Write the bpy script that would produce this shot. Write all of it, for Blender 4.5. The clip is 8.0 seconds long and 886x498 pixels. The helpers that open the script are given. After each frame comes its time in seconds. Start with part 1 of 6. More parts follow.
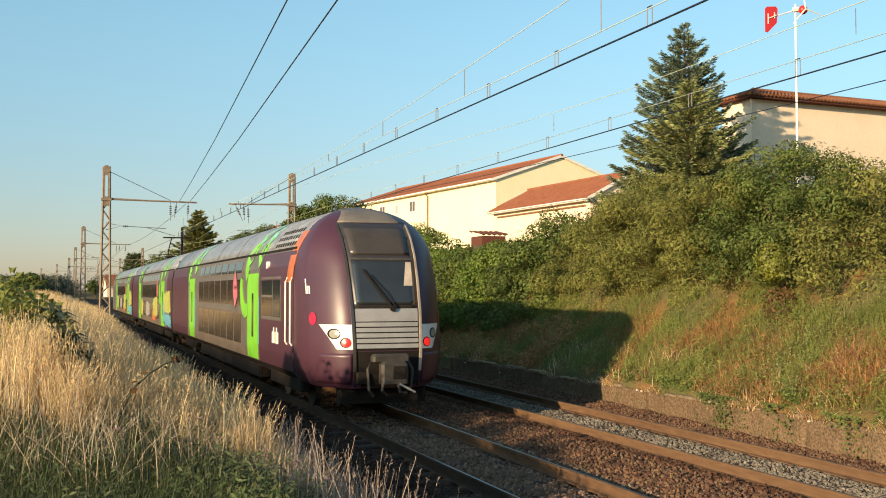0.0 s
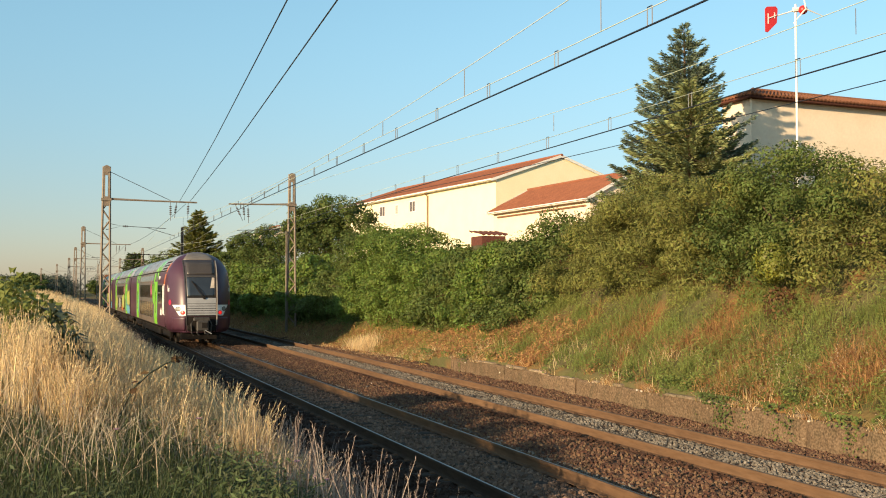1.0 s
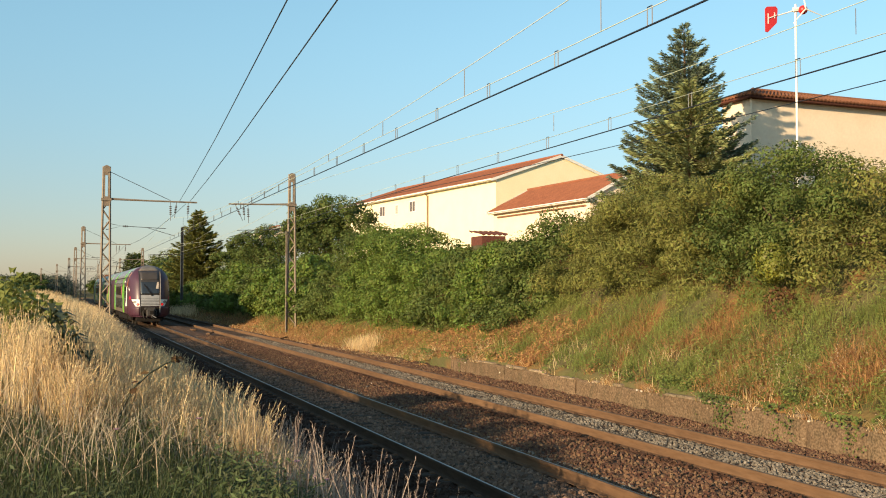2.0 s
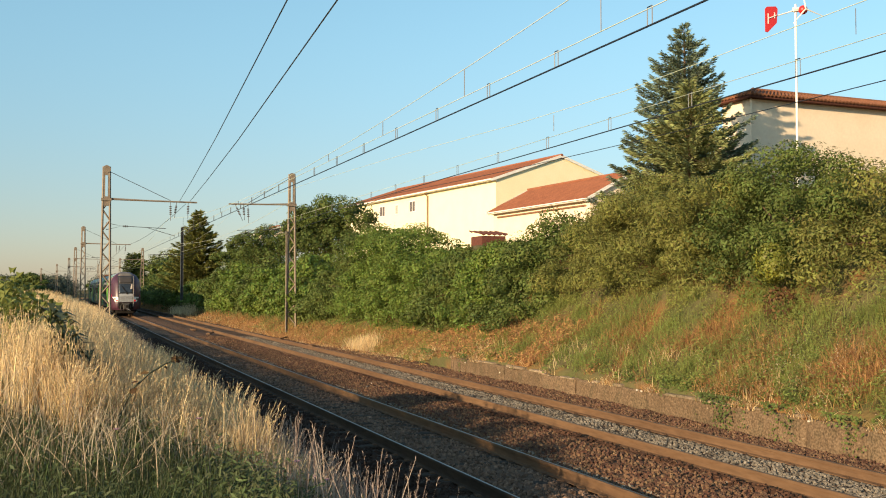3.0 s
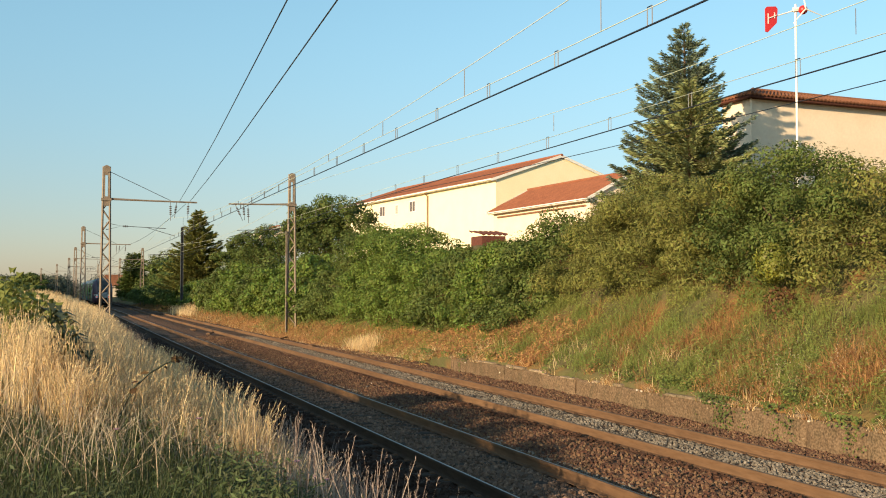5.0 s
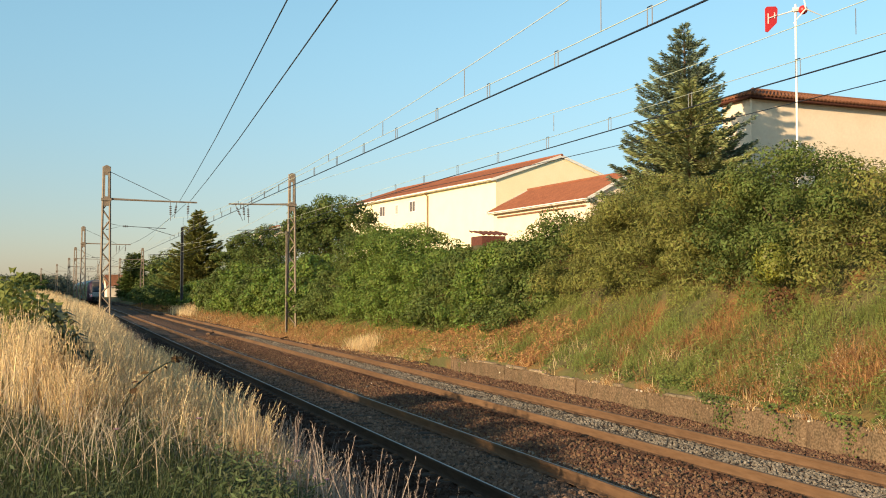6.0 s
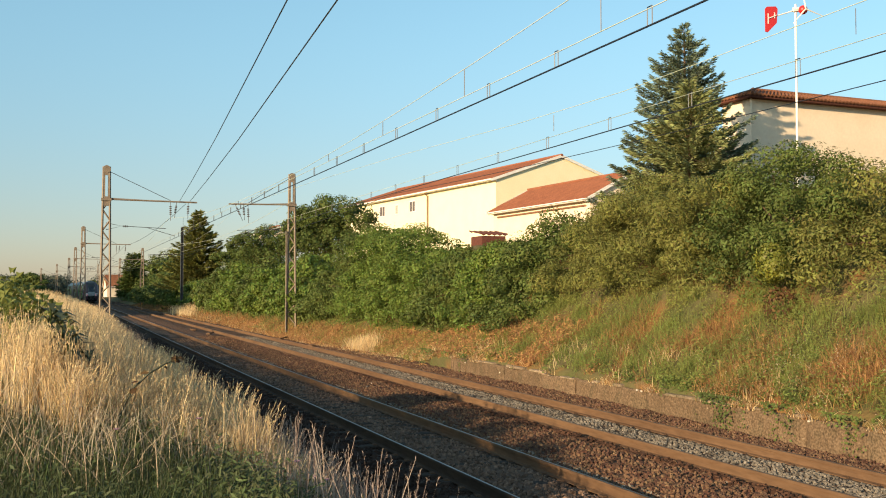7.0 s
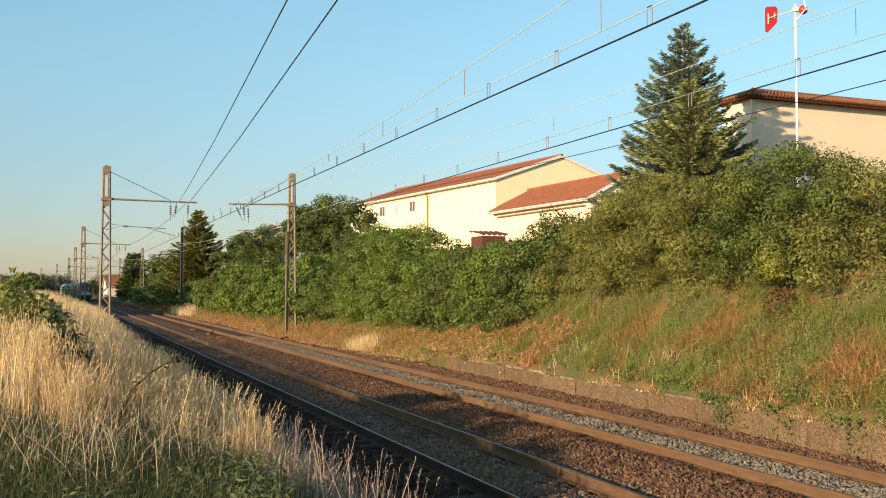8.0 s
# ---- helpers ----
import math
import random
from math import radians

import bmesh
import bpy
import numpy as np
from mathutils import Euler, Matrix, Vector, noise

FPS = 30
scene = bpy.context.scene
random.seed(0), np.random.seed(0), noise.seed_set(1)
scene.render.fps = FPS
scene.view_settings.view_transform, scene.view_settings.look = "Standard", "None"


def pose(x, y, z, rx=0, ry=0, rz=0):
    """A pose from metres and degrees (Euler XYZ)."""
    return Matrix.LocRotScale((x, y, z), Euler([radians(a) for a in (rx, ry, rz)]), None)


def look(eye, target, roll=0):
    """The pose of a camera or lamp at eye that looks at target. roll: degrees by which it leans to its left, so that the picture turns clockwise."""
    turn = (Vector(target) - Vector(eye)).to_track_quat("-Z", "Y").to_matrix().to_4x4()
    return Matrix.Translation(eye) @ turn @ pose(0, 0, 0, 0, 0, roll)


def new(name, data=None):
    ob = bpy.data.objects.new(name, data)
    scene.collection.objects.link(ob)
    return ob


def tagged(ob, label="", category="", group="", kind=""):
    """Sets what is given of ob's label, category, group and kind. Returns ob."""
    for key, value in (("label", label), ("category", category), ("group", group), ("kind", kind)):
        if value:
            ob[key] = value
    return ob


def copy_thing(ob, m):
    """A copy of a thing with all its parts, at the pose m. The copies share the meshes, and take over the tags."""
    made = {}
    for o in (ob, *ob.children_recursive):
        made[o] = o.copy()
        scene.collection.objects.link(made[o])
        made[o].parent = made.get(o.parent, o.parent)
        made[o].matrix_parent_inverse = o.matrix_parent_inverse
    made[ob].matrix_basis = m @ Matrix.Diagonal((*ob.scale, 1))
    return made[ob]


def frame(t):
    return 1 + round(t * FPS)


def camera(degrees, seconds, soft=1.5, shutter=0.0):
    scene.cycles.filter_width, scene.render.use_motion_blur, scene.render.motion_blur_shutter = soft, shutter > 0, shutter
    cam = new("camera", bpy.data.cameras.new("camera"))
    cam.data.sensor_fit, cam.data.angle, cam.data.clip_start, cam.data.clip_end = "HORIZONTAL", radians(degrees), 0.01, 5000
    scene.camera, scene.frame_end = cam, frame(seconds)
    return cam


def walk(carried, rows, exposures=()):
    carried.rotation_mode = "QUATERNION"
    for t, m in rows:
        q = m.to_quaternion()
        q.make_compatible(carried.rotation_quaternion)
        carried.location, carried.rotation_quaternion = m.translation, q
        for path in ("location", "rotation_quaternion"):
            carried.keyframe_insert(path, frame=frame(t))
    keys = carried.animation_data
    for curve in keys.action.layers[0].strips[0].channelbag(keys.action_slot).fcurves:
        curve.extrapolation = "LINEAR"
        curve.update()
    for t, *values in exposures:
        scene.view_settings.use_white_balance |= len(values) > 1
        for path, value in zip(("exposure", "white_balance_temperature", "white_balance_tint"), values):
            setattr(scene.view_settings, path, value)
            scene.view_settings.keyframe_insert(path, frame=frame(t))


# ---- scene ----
cam = camera(45.93, 8.0, soft=1.05)
EYE = Vector((-6.053, 0.0, 2.536))
YAW, PITCH = radians(20.15), radians(2.24)
AIM = EYE + Vector((math.sin(YAW) * math.cos(PITCH), math.cos(YAW) * math.cos(PITCH), math.sin(PITCH)))
walk(cam, [(0.0, look(EYE, AIM)), (8.0, look(EYE, AIM))])

# ---- light: a low evening sun from behind and beyond the grass bank ----
SUN_EL = radians(13.7)
SUN_DIR = Vector((-0.885 * math.cos(SUN_EL), -0.465 * math.cos(SUN_EL), math.sin(SUN_EL)))
world = bpy.data.worlds.new("sky")
scene.world = world
world.use_nodes = True
wn = world.node_tree.nodes
sky = wn.new("ShaderNodeTexSky")
sky.sky_type = 'NISHITA'
sky.sun_disc = False
sky.sun_elevation = radians(26)
sky.sun_rotation = math.atan2(SUN_DIR.x, SUN_DIR.y)
sky.air_density, sky.dust_density, sky.ozone_density = 1.0, 0.4, 2.2
# summer haze: the sky pales and dims smoothly towards the horizon
wl = world.node_tree.links
wtc = wn.new("ShaderNodeTexCoord")
wsep = wn.new("ShaderNodeSeparateXYZ")
wl.new(wtc.outputs["Generated"], wsep.inputs[0])
wmap = wn.new("ShaderNodeMapRange")
wmap.interpolation_type = 'SMOOTHSTEP'
wmap.inputs[1].default_value, wmap.inputs[2].default_value = -0.05, 0.34
wl.new(wsep.outputs["Z"], wmap.inputs[0])
wmix = wn.new("ShaderNodeMix")
wmix.data_type = 'RGBA'
wl.new(wmap.outputs[0], wmix.inputs["Factor"])
wmix.inputs[6].default_value = (0.57, 0.50, 0.525, 1)
wmix.inputs[7].default_value = (1.07, 1.25, 1.05, 1)
tint = wn.new("ShaderNodeMix")
tint.data_type, tint.blend_type = 'RGBA', 'MULTIPLY'
tint.inputs["Factor"].default_value = 1.0
wl.new(wmix.outputs[2], tint.inputs[7])
wn["Background"].inputs["Strength"].default_value = 0.098
wl.new(sky.outputs["Color"], tint.inputs[6])
wl.new(tint.outputs[2], wn["Background"].inputs["Color"])
sun = new("sun", bpy.data.lights.new("sun", 'SUN'))
sun.data.energy = 5.0
sun.data.angle = radians(0.6)
sun.data.color = (1.0, 0.75, 0.46)
sun.matrix_world = look(SUN_DIR * 50, (0, 0, 0))
scene.view_settings.exposure = 0.80


# ---- materials ----
def mat(name, col, col2=None, scale=4.0, rough=0.7, metal=0.0, bump=0.0, bump_scale=40.0, fine=0.25, island=0.0,
        spec=0.5, stretch=(1, 1, 1), third=None, third_scale=0.6, through_light=0.0, objvar=0.0, hue=0.0):
    """Principled surface: two tones mixed by broad noise, fine grain on top, optional relief and per-piece variation."""
    m = bpy.data.materials.new(name)
    m.use_nodes = True
    nt = m.node_tree
    n, l = nt.nodes, nt.links
    b = n["Principled BSDF"]
    b.inputs["Roughness"].default_value = rough
    b.inputs["Metallic"].default_value = metal
    b.inputs["Specular IOR Level"].default_value = spec * (0.25 if rough > 0.75 else 1.0)
    tc = n.new("ShaderNodeTexCoord")
    mp = n.new("ShaderNodeMapping")
    mp.inputs["Scale"].default_value = stretch
    l.new(tc.outputs["Object"], mp.inputs["Vector"])

    def noise_tex(s, detail=4.0):
        t = n.new("ShaderNodeTexNoise")
        t.inputs["Scale"].default_value = s
        t.inputs["Detail"].default_value = detail
        l.new(mp.outputs["Vector"], t.inputs["Vector"])
        return t

    def mixer(fac, a, c2, mode="MIX"):
        x = n.new("ShaderNodeMix")
        x.data_type, x.blend_type = 'RGBA', mode
        for sock, v in ((x.inputs["Factor"], fac), (x.inputs[6], a), (x.inputs[7], c2)):
            if isinstance(v, (int, float)):
                sock.default_value = v
            elif isinstance(v, tuple):
                sock.default_value = (*v, 1)
            else:
                l.new(v, sock)
        return x.outputs[2]

    def ramp(src, lo, hi):
        r = n.new("ShaderNodeMapRange")
        r.inputs[1].default_value, r.inputs[2].default_value = lo, hi
        l.new(src, r.inputs[0])
        return r.outputs[0]

    col2 = col2 or tuple(c * 0.72 for c in col)
    out = mixer(ramp(noise_tex(scale).outputs[0], 0.38, 0.62), col, col2)
    if third:
        out = mixer(ramp(noise_tex(third_scale, 5.0).outputs[0], 0.5, 0.62), out, third)
    if fine:
        g = ramp(noise_tex(scale * 9, 3.0).outputs[0], 0.3, 0.7)
        out = mixer(fine, out, mixer(g, tuple(c * 0.45 for c in col2), tuple(min(1, c * 1.5) for c in col)))
    if island or objvar:
        if island:
            r0 = n.new("ShaderNodeNewGeometry").outputs["Random Per Island"]
        else:
            r0 = n.new("ShaderNodeObjectInfo").outputs["Random"]
        hs = n.new("ShaderNodeHueSaturation")
        v = n.new("ShaderNodeMapRange")
        k = island or objvar
        v.inputs[3].default_value, v.inputs[4].default_value = 1 - k, 1 + k
        l.new(r0, v.inputs[0])
        l.new(v.outputs[0], hs.inputs["Value"])
        if hue:
            h = n.new("ShaderNodeMath")
            h.operation = 'MULTIPLY_ADD'
            h.inputs[1].default_value, h.inputs[2].default_value = hue, 0.5 - hue / 2
            l.new(r0, h.inputs[0])
            l.new(h.outputs[0], hs.inputs["Hue"])
        l.new(out, hs.inputs["Color"])
        out = hs.outputs[0]
    l.new(out, b.inputs["Base Color"])
    if bump:
        bp = n.new("ShaderNodeBump")
        bp.inputs["Strength"].default_value = bump
        bp.inputs["Distance"].default_value = 0.05
        l.new(noise_tex(bump_scale, 5.0).outputs[0], bp.inputs["Height"])
        l.new(bp.outputs[0], b.inputs["Normal"])
    if through_light:
        tr = n.new("ShaderNodeBsdfTranslucent")
        l.new(out, tr.inputs["Color"])
        ms = n.new("ShaderNodeMixShader")
        ms.inputs[0].default_value = through_light
        l.new(b.outputs[0], ms.inputs[1])
        l.new(tr.outputs[0], ms.inputs[2])
        l.new(ms.outputs[0], n["Material Output"].inputs["Surface"])
    return m


def glow(name, col, strength):
    m = mat(name, col, fine=0.0, rough=0.3)
    b = m.node_tree.nodes["Principled BSDF"]
    b.inputs["Emission Color"].default_value = (*col, 1)
    b.inputs["Emission Strength"].default_value = strength
    return m


M_GROUND = mat("meadow_soil", (0.076, 0.084, 0.027), (0.129, 0.099, 0.046), scale=0.7, rough=0.95, bump=0.6, bump_scale=14,
               third=(0.24, 0.105, 0.04), third_scale=0.45)
M_BALLAST = mat("track_ballast", (0.124, 0.069, 0.042), (0.078, 0.049, 0.034), scale=3.0, rough=0.95, bump=1.0, bump_scale=22, fine=0.5)
# shoulder stone tone with the bank's shade put into the colour
M_BALLASTD = mat("bank_shade_ballast", (0.050, 0.028, 0.019), (0.030, 0.018, 0.012), scale=3.0, rough=0.95, bump=1.0, bump_scale=22, fine=0.4)
M_BALLASTM = mat("greyish_track_ballast", (0.165, 0.104, 0.070), (0.10, 0.064, 0.043), scale=3.0, rough=0.95, bump=1.0, bump_scale=22, fine=0.4)
M_STONE_M = mat("greyish_brown_ballast_stone", (0.185, 0.120, 0.084), (0.115, 0.074, 0.052), scale=2.5, rough=0.92, island=0.45)
M_STONE_R = mat("rusty_ballast_stone", (0.139, 0.077, 0.048), (0.084, 0.050, 0.034), scale=2.5, rough=0.95, island=0.45, hue=0.04)
M_STONE_G = mat("grey_ballast_stone", (0.175, 0.15, 0.12), (0.115, 0.098, 0.08), scale=2.5, rough=0.95, island=0.45)
# loose stones of the shoulder, the same bank shade in their colour
M_STONE_D = mat("bank_shade_ballast_stone", (0.058, 0.034, 0.024), (0.034, 0.021, 0.015), scale=2.5, rough=0.9, island=0.45)
M_CLOD = mat("brown_ballast_clod", (0.085, 0.043, 0.026), (0.05, 0.027, 0.018), scale=2.5, rough=0.95, island=0.4)
M_RUST = mat("rusty_rail_steel", (0.15, 0.088, 0.049), (0.108, 0.062, 0.036), scale=2.0, rough=0.85, bump=0.15, bump_scale=60, stretch=(1, 0.15, 1))
# oily rail steel, darkened further to carry the bank's shade
M_SHADERAIL = mat("oily_shaded_rail_steel", (0.075, 0.048, 0.030), (0.045, 0.032, 0.024), scale=2.0, rough=0.86, bump=0.15, bump_scale=60, stretch=(1, 0.15, 1))
M_RAILTOP = mat("polished_rail_head", (0.24, 0.22, 0.22), (0.15, 0.135, 0.13), scale=1.5, rough=0.34, metal=0.9, fine=0.2, stretch=(1, 0.05, 1))
M_RAILDULL = mat("dull_rail_head", (0.122, 0.091, 0.068), (0.076, 0.057, 0.046), scale=1.5, rough=0.6, metal=0.3, fine=0.2, stretch=(1, 0.05, 1))
M_SLEEPER = mat("weathered_sleeper", (0.07, 0.052, 0.04), (0.045, 0.035, 0.028), scale=5, rough=0.95, bump=0.4, objvar=0.25)
M_WALL = mat("old_rubble_concrete", (0.167, 0.113, 0.069), (0.104, 0.070, 0.042), scale=2.6, rough=0.95, bump=0.9, bump_scale=9,
             third=(0.066, 0.056, 0.032), third_scale=2.4, fine=0.65, objvar=0.15)
M_COPING = mat("pale_coping_mortar", (0.30, 0.22, 0.145), (0.17, 0.125, 0.08), scale=3.5, rough=0.95, bump=0.7, bump_scale=20,
               third=(0.12, 0.10, 0.055), third_scale=2.2, fine=0.4, objvar=0.2)
M_LIMESPOT = mat("white_limestone_chip", (0.55, 0.49, 0.40), (0.42, 0.37, 0.3), scale=6, rough=0.9, island=0.3)
M_POLE = mat("dark_grey_pole_paint", (0.085, 0.088, 0.085), (0.06, 0.062, 0.06), scale=2, rough=0.6, metal=0.2)
M_DRY = mat("dry_grass", (0.76, 0.58, 0.34), (0.64, 0.46, 0.25), scale=1.5, rough=0.8, island=0.35, hue=0.03, through_light=0.35, fine=0)
M_STRAW = mat("pale_straw", (0.562, 0.456, 0.319), (0.441, 0.334, 0.213), scale=1.5, rough=0.7, island=0.3, hue=0.03, through_light=0.3, fine=0)
M_PINKSTRAW = mat("pinkish_straw", (0.454, 0.344, 0.271), (0.353, 0.254, 0.201), scale=1.5, rough=0.7, island=0.3, hue=0.03, through_light=0.3, fine=0)
M_REDGRASS = mat("reddish_dead_grass", (0.37, 0.195, 0.085), (0.29, 0.165, 0.07), scale=1.0, rough=0.85, island=0.4, hue=0.04, through_light=0.3, fine=0)
M_GREEN = mat("green_grass", (0.135, 0.158, 0.034), (0.098, 0.122, 0.028), scale=1.5, rough=0.7, island=0.4, hue=0.06, through_light=0.4, fine=0)
M_LEAF_A = mat("dense_shrub_leaf", (0.121, 0.151, 0.034), (0.076, 0.103, 0.025), scale=0.6, spec=0.25, rough=0.62, island=0.34, hue=0.05, through_light=0.3, fine=0)
M_LEAF_D = mat("dark_weed_leaf", (0.045, 0.052, 0.022), (0.03, 0.036, 0.017), scale=1.5, rough=0.6, island=0.4, hue=0.05, through_light=0.15, fine=0)
M_MEADOW = mat("meadow_leaf", (0.070, 0.088, 0.022), (0.045, 0.058, 0.016), scale=1.5, rough=0.65, island=0.45, hue=0.06, through_light=0.25, fine=0)
M_LEAF_B = mat("olive_shrub_leaf", (0.207, 0.203, 0.048), (0.133, 0.138, 0.035), scale=0.6, spec=0.25, rough=0.66, island=0.34, hue=0.05, through_light=0.3, fine=0)
M_LEAF_C = mat("bright_bramble_leaf", (0.160, 0.213, 0.038), (0.102, 0.149, 0.029), scale=0.6, spec=0.25, rough=0.58, island=0.36, hue=0.05, through_light=0.35, fine=0)
M_LEAF_Y = mat("yellow_green_leaf", (0.228, 0.228, 0.030), (0.152, 0.167, 0.027), scale=1.5, rough=0.55, island=0.3, hue=0.04, through_light=0.35, fine=0)
M_LEAF_BR = mat("withered_twig_leaf", (0.144, 0.076, 0.034), (0.091, 0.053, 0.027), scale=1.5, rough=0.8, island=0.4, hue=0.04, through_light=0.2, fine=0)
M_NEEDLE = mat("spruce_needles", (0.163, 0.202, 0.120), (0.107, 0.140, 0.086), scale=0.8, rough=0.7, island=0.45, hue=0.05, through_light=0.15, fine=0)
M_PINE = mat("pine_needles", (0.263, 0.274, 0.099), (0.174, 0.193, 0.069), scale=0.8, rough=0.7, island=0.45, hue=0.05, through_light=0.2, fine=0)
M_FRESH = mat("fresh_slope_grass", (0.215, 0.245, 0.055), (0.16, 0.19, 0.042), scale=1.5, rough=0.75, island=0.4, hue=0.05, through_light=0.4, fine=0)
# leaf colour greyed and paled to paint the haze over the far woods
M_FAR = mat("haze_tinted_foliage", (0.105, 0.118, 0.085), (0.08, 0.092, 0.07), scale=0.15, rough=0.8, island=0.4, hue=0.05, through_light=0.2, fine=0)
M_BARK = mat("bark", (0.152, 0.099, 0.061), (0.084, 0.061, 0.042), scale=8, rough=0.95, bump=0.8, bump_scale=30, stretch=(1, 1, 0.2))
M_MASTC = mat("weathered_mast_steel", (0.225, 0.18, 0.135), (0.165, 0.12, 0.085), scale=3, rough=0.75, metal=0.1, fine=0.35)
M_MASTD = mat("dark_mast_steel", (0.076, 0.068, 0.065), (0.053, 0.046, 0.042), scale=3, rough=0.6, metal=0.4)
M_WIRE = mat("dark_copper_wire", (0.034, 0.038, 0.046), (0.023, 0.023, 0.027), scale=3, rough=0.45, metal=0.6, fine=0)
M_WIREL = mat("bright_feeder_wire", (0.60, 0.60, 0.48), (0.50, 0.54, 0.36), scale=0.6, rough=0.45, metal=0.15, fine=0)
M_INSUL = mat("brown_insulator", (0.076, 0.046, 0.034), rough=0.25, fine=0)
M_RENDER = mat("cream_wall_render", (0.80, 0.65, 0.485), (0.76, 0.61, 0.445), scale=0.8, rough=0.92, bump=0.15, bump_scale=60, fine=0.08)
M_RENDERP = mat("pale_yellow_wall_render", (0.86, 0.76, 0.50), (0.83, 0.73, 0.47), scale=0.8, rough=0.92, bump=0.1, bump_scale=60, fine=0.06)
M_TILE = mat("terracotta_roof_tile", (0.30, 0.112, 0.058), (0.225, 0.082, 0.045), scale=1.4, rough=0.85, bump=0.3, bump_scale=30, fine=0.35)
M_TILEB = mat("weathered_brown_roof_tile", (0.274, 0.114, 0.057), (0.182, 0.076, 0.042), scale=1.4, rough=0.9, bump=0.3, bump_scale=30, fine=0.4)
M_WHITE = mat("white_paint", (0.80, 0.77, 0.70), (0.74, 0.70, 0.63), scale=3, rough=0.5, fine=0.05)
M_RED = mat("red_sign_paint", (0.570, 0.027, 0.023), (0.517, 0.023, 0.023), scale=3, rough=0.4, fine=0.04)
M_DOWNPIPE = mat("brown_downpipe", (0.258, 0.122, 0.061), rough=0.5, metal=0.2)
M_SHUT = mat("curtained_window_glass", (0.13, 0.105, 0.10), rough=0.12, fine=0)
M_BRICKRED = mat("red_brown_timber", (0.129, 0.049, 0.034), (0.084, 0.034, 0.027), scale=6, rough=0.85)
# train
M_PURPLE = mat("plum_train_paint", (0.062, 0.022, 0.037), (0.054, 0.020, 0.032), scale=1.2, rough=0.4, fine=0.06)
M_TGREY = mat("warm_grey_train_paint", (0.115, 0.104, 0.095), (0.089, 0.081, 0.074), scale=1.2, rough=0.4, fine=0.08)
M_ROOF = mat("blue_grey_train_roof", (0.2, 0.225, 0.265), (0.115, 0.125, 0.15), scale=1.6, rough=0.45, fine=0.45, third=(0.26, 0.27, 0.27), third_scale=2.2)
M_ROOFB = mat("dusty_nose_dome", (0.167, 0.144, 0.118), (0.129, 0.110, 0.091), scale=2, rough=0.6, fine=0.2)
M_LIME = mat("lime_green_paint", (0.167, 0.471, 0.034), (0.144, 0.410, 0.030), scale=2, rough=0.4, fine=0.05)
M_TURQ = mat("turquoise_paint", (0.091, 0.380, 0.342), rough=0.4, fine=0.05)
M_YEL = mat("yellow_green_paint", (0.365, 0.380, 0.091), rough=0.45, fine=0.1)
M_ORANGE = mat("orange_paint", (0.471, 0.129, 0.038), rough=0.4, fine=0.05)
M_PINK = mat("pink_paint", (0.517, 0.144, 0.198), rough=0.4, fine=0.05)
M_CRIM = mat("crimson_badge", (0.418, 0.015, 0.053), rough=0.35, fine=0.0)
M_TGLASS = mat("dark_train_window", (0.022, 0.026, 0.030), (0.03, 0.034, 0.038), scale=1.5, rough=0.07, fine=0, spec=0.7)
M_TWIN = mat("brown_tinted_window", (0.055, 0.040, 0.032), (0.04, 0.03, 0.026), scale=1.5, rough=0.12, fine=0, spec=0.6)
M_SILVER = mat("silver_grille_paint", (0.34, 0.33, 0.315), (0.29, 0.28, 0.27), scale=3, rough=0.4, metal=0.2, fine=0.05)
# near black: soot on the running gear, and shade painted for the coupler recess
M_DARK = mat("sooty_steel_and_recess_shade", (0.014, 0.012, 0.011), (0.02, 0.016, 0.013), scale=3, rough=0.8, fine=0.3)
M_MASK = mat("dark_front_mask", (0.038, 0.033, 0.032), (0.032, 0.028, 0.027), scale=2, rough=0.3, fine=0.05)
M_STEEL = mat("coupler_steel", (0.122, 0.106, 0.091), (0.076, 0.065, 0.053), scale=6, rough=0.6, metal=0.5)
M_TAIL = glow("red_tail_light", (0.75, 0.015, 0.012), 0.55)
M_LENS = mat("lamp_lens", (0.30, 0.29, 0.25), (0.22, 0.21, 0.18), rough=0.25, fine=0, spec=0.6)
M_DKSTEEL = mat("sooty_coupler_steel", (0.060, 0.052, 0.045), (0.038, 0.033, 0.028), scale=6, rough=0.65, metal=0.3)
M_DEST = mat("smoked_dusty_glass", (0.060, 0.050, 0.042), (0.048, 0.04, 0.034), scale=3, rough=0.35, fine=0.2)
M_GRIME = mat("brown_grime_paint", (0.128, 0.098, 0.075), (0.089, 0.068, 0.051), scale=2.5, rough=0.55, fine=0.25)
M_BEIGE = mat("beige_trim_and_lit_pillar", (0.55, 0.45, 0.35), rough=0.4, fine=0.05)
M_MINT = mat("mint_paint", (0.20, 0.52, 0.36), rough=0.4, fine=0.08)
M_SKYB = mat("sky_blue_spray_paint", (0.12, 0.26, 0.38), (0.10, 0.34, 0.36), scale=3, rough=0.45, fine=0.15)


# ---- building blocks ----
def mesh_from(name, verts, faces, material=None, smooth=False):
    me = bpy.data.meshes.new(name)
    me.from_pydata([tuple(v) for v in verts], [], [tuple(f) for f in faces])
    if material:
        me.materials.append(material)
    if smooth:
        me.polygons.foreach_set("use_smooth", [True] * len(me.polygons))
    me.update()
    return me


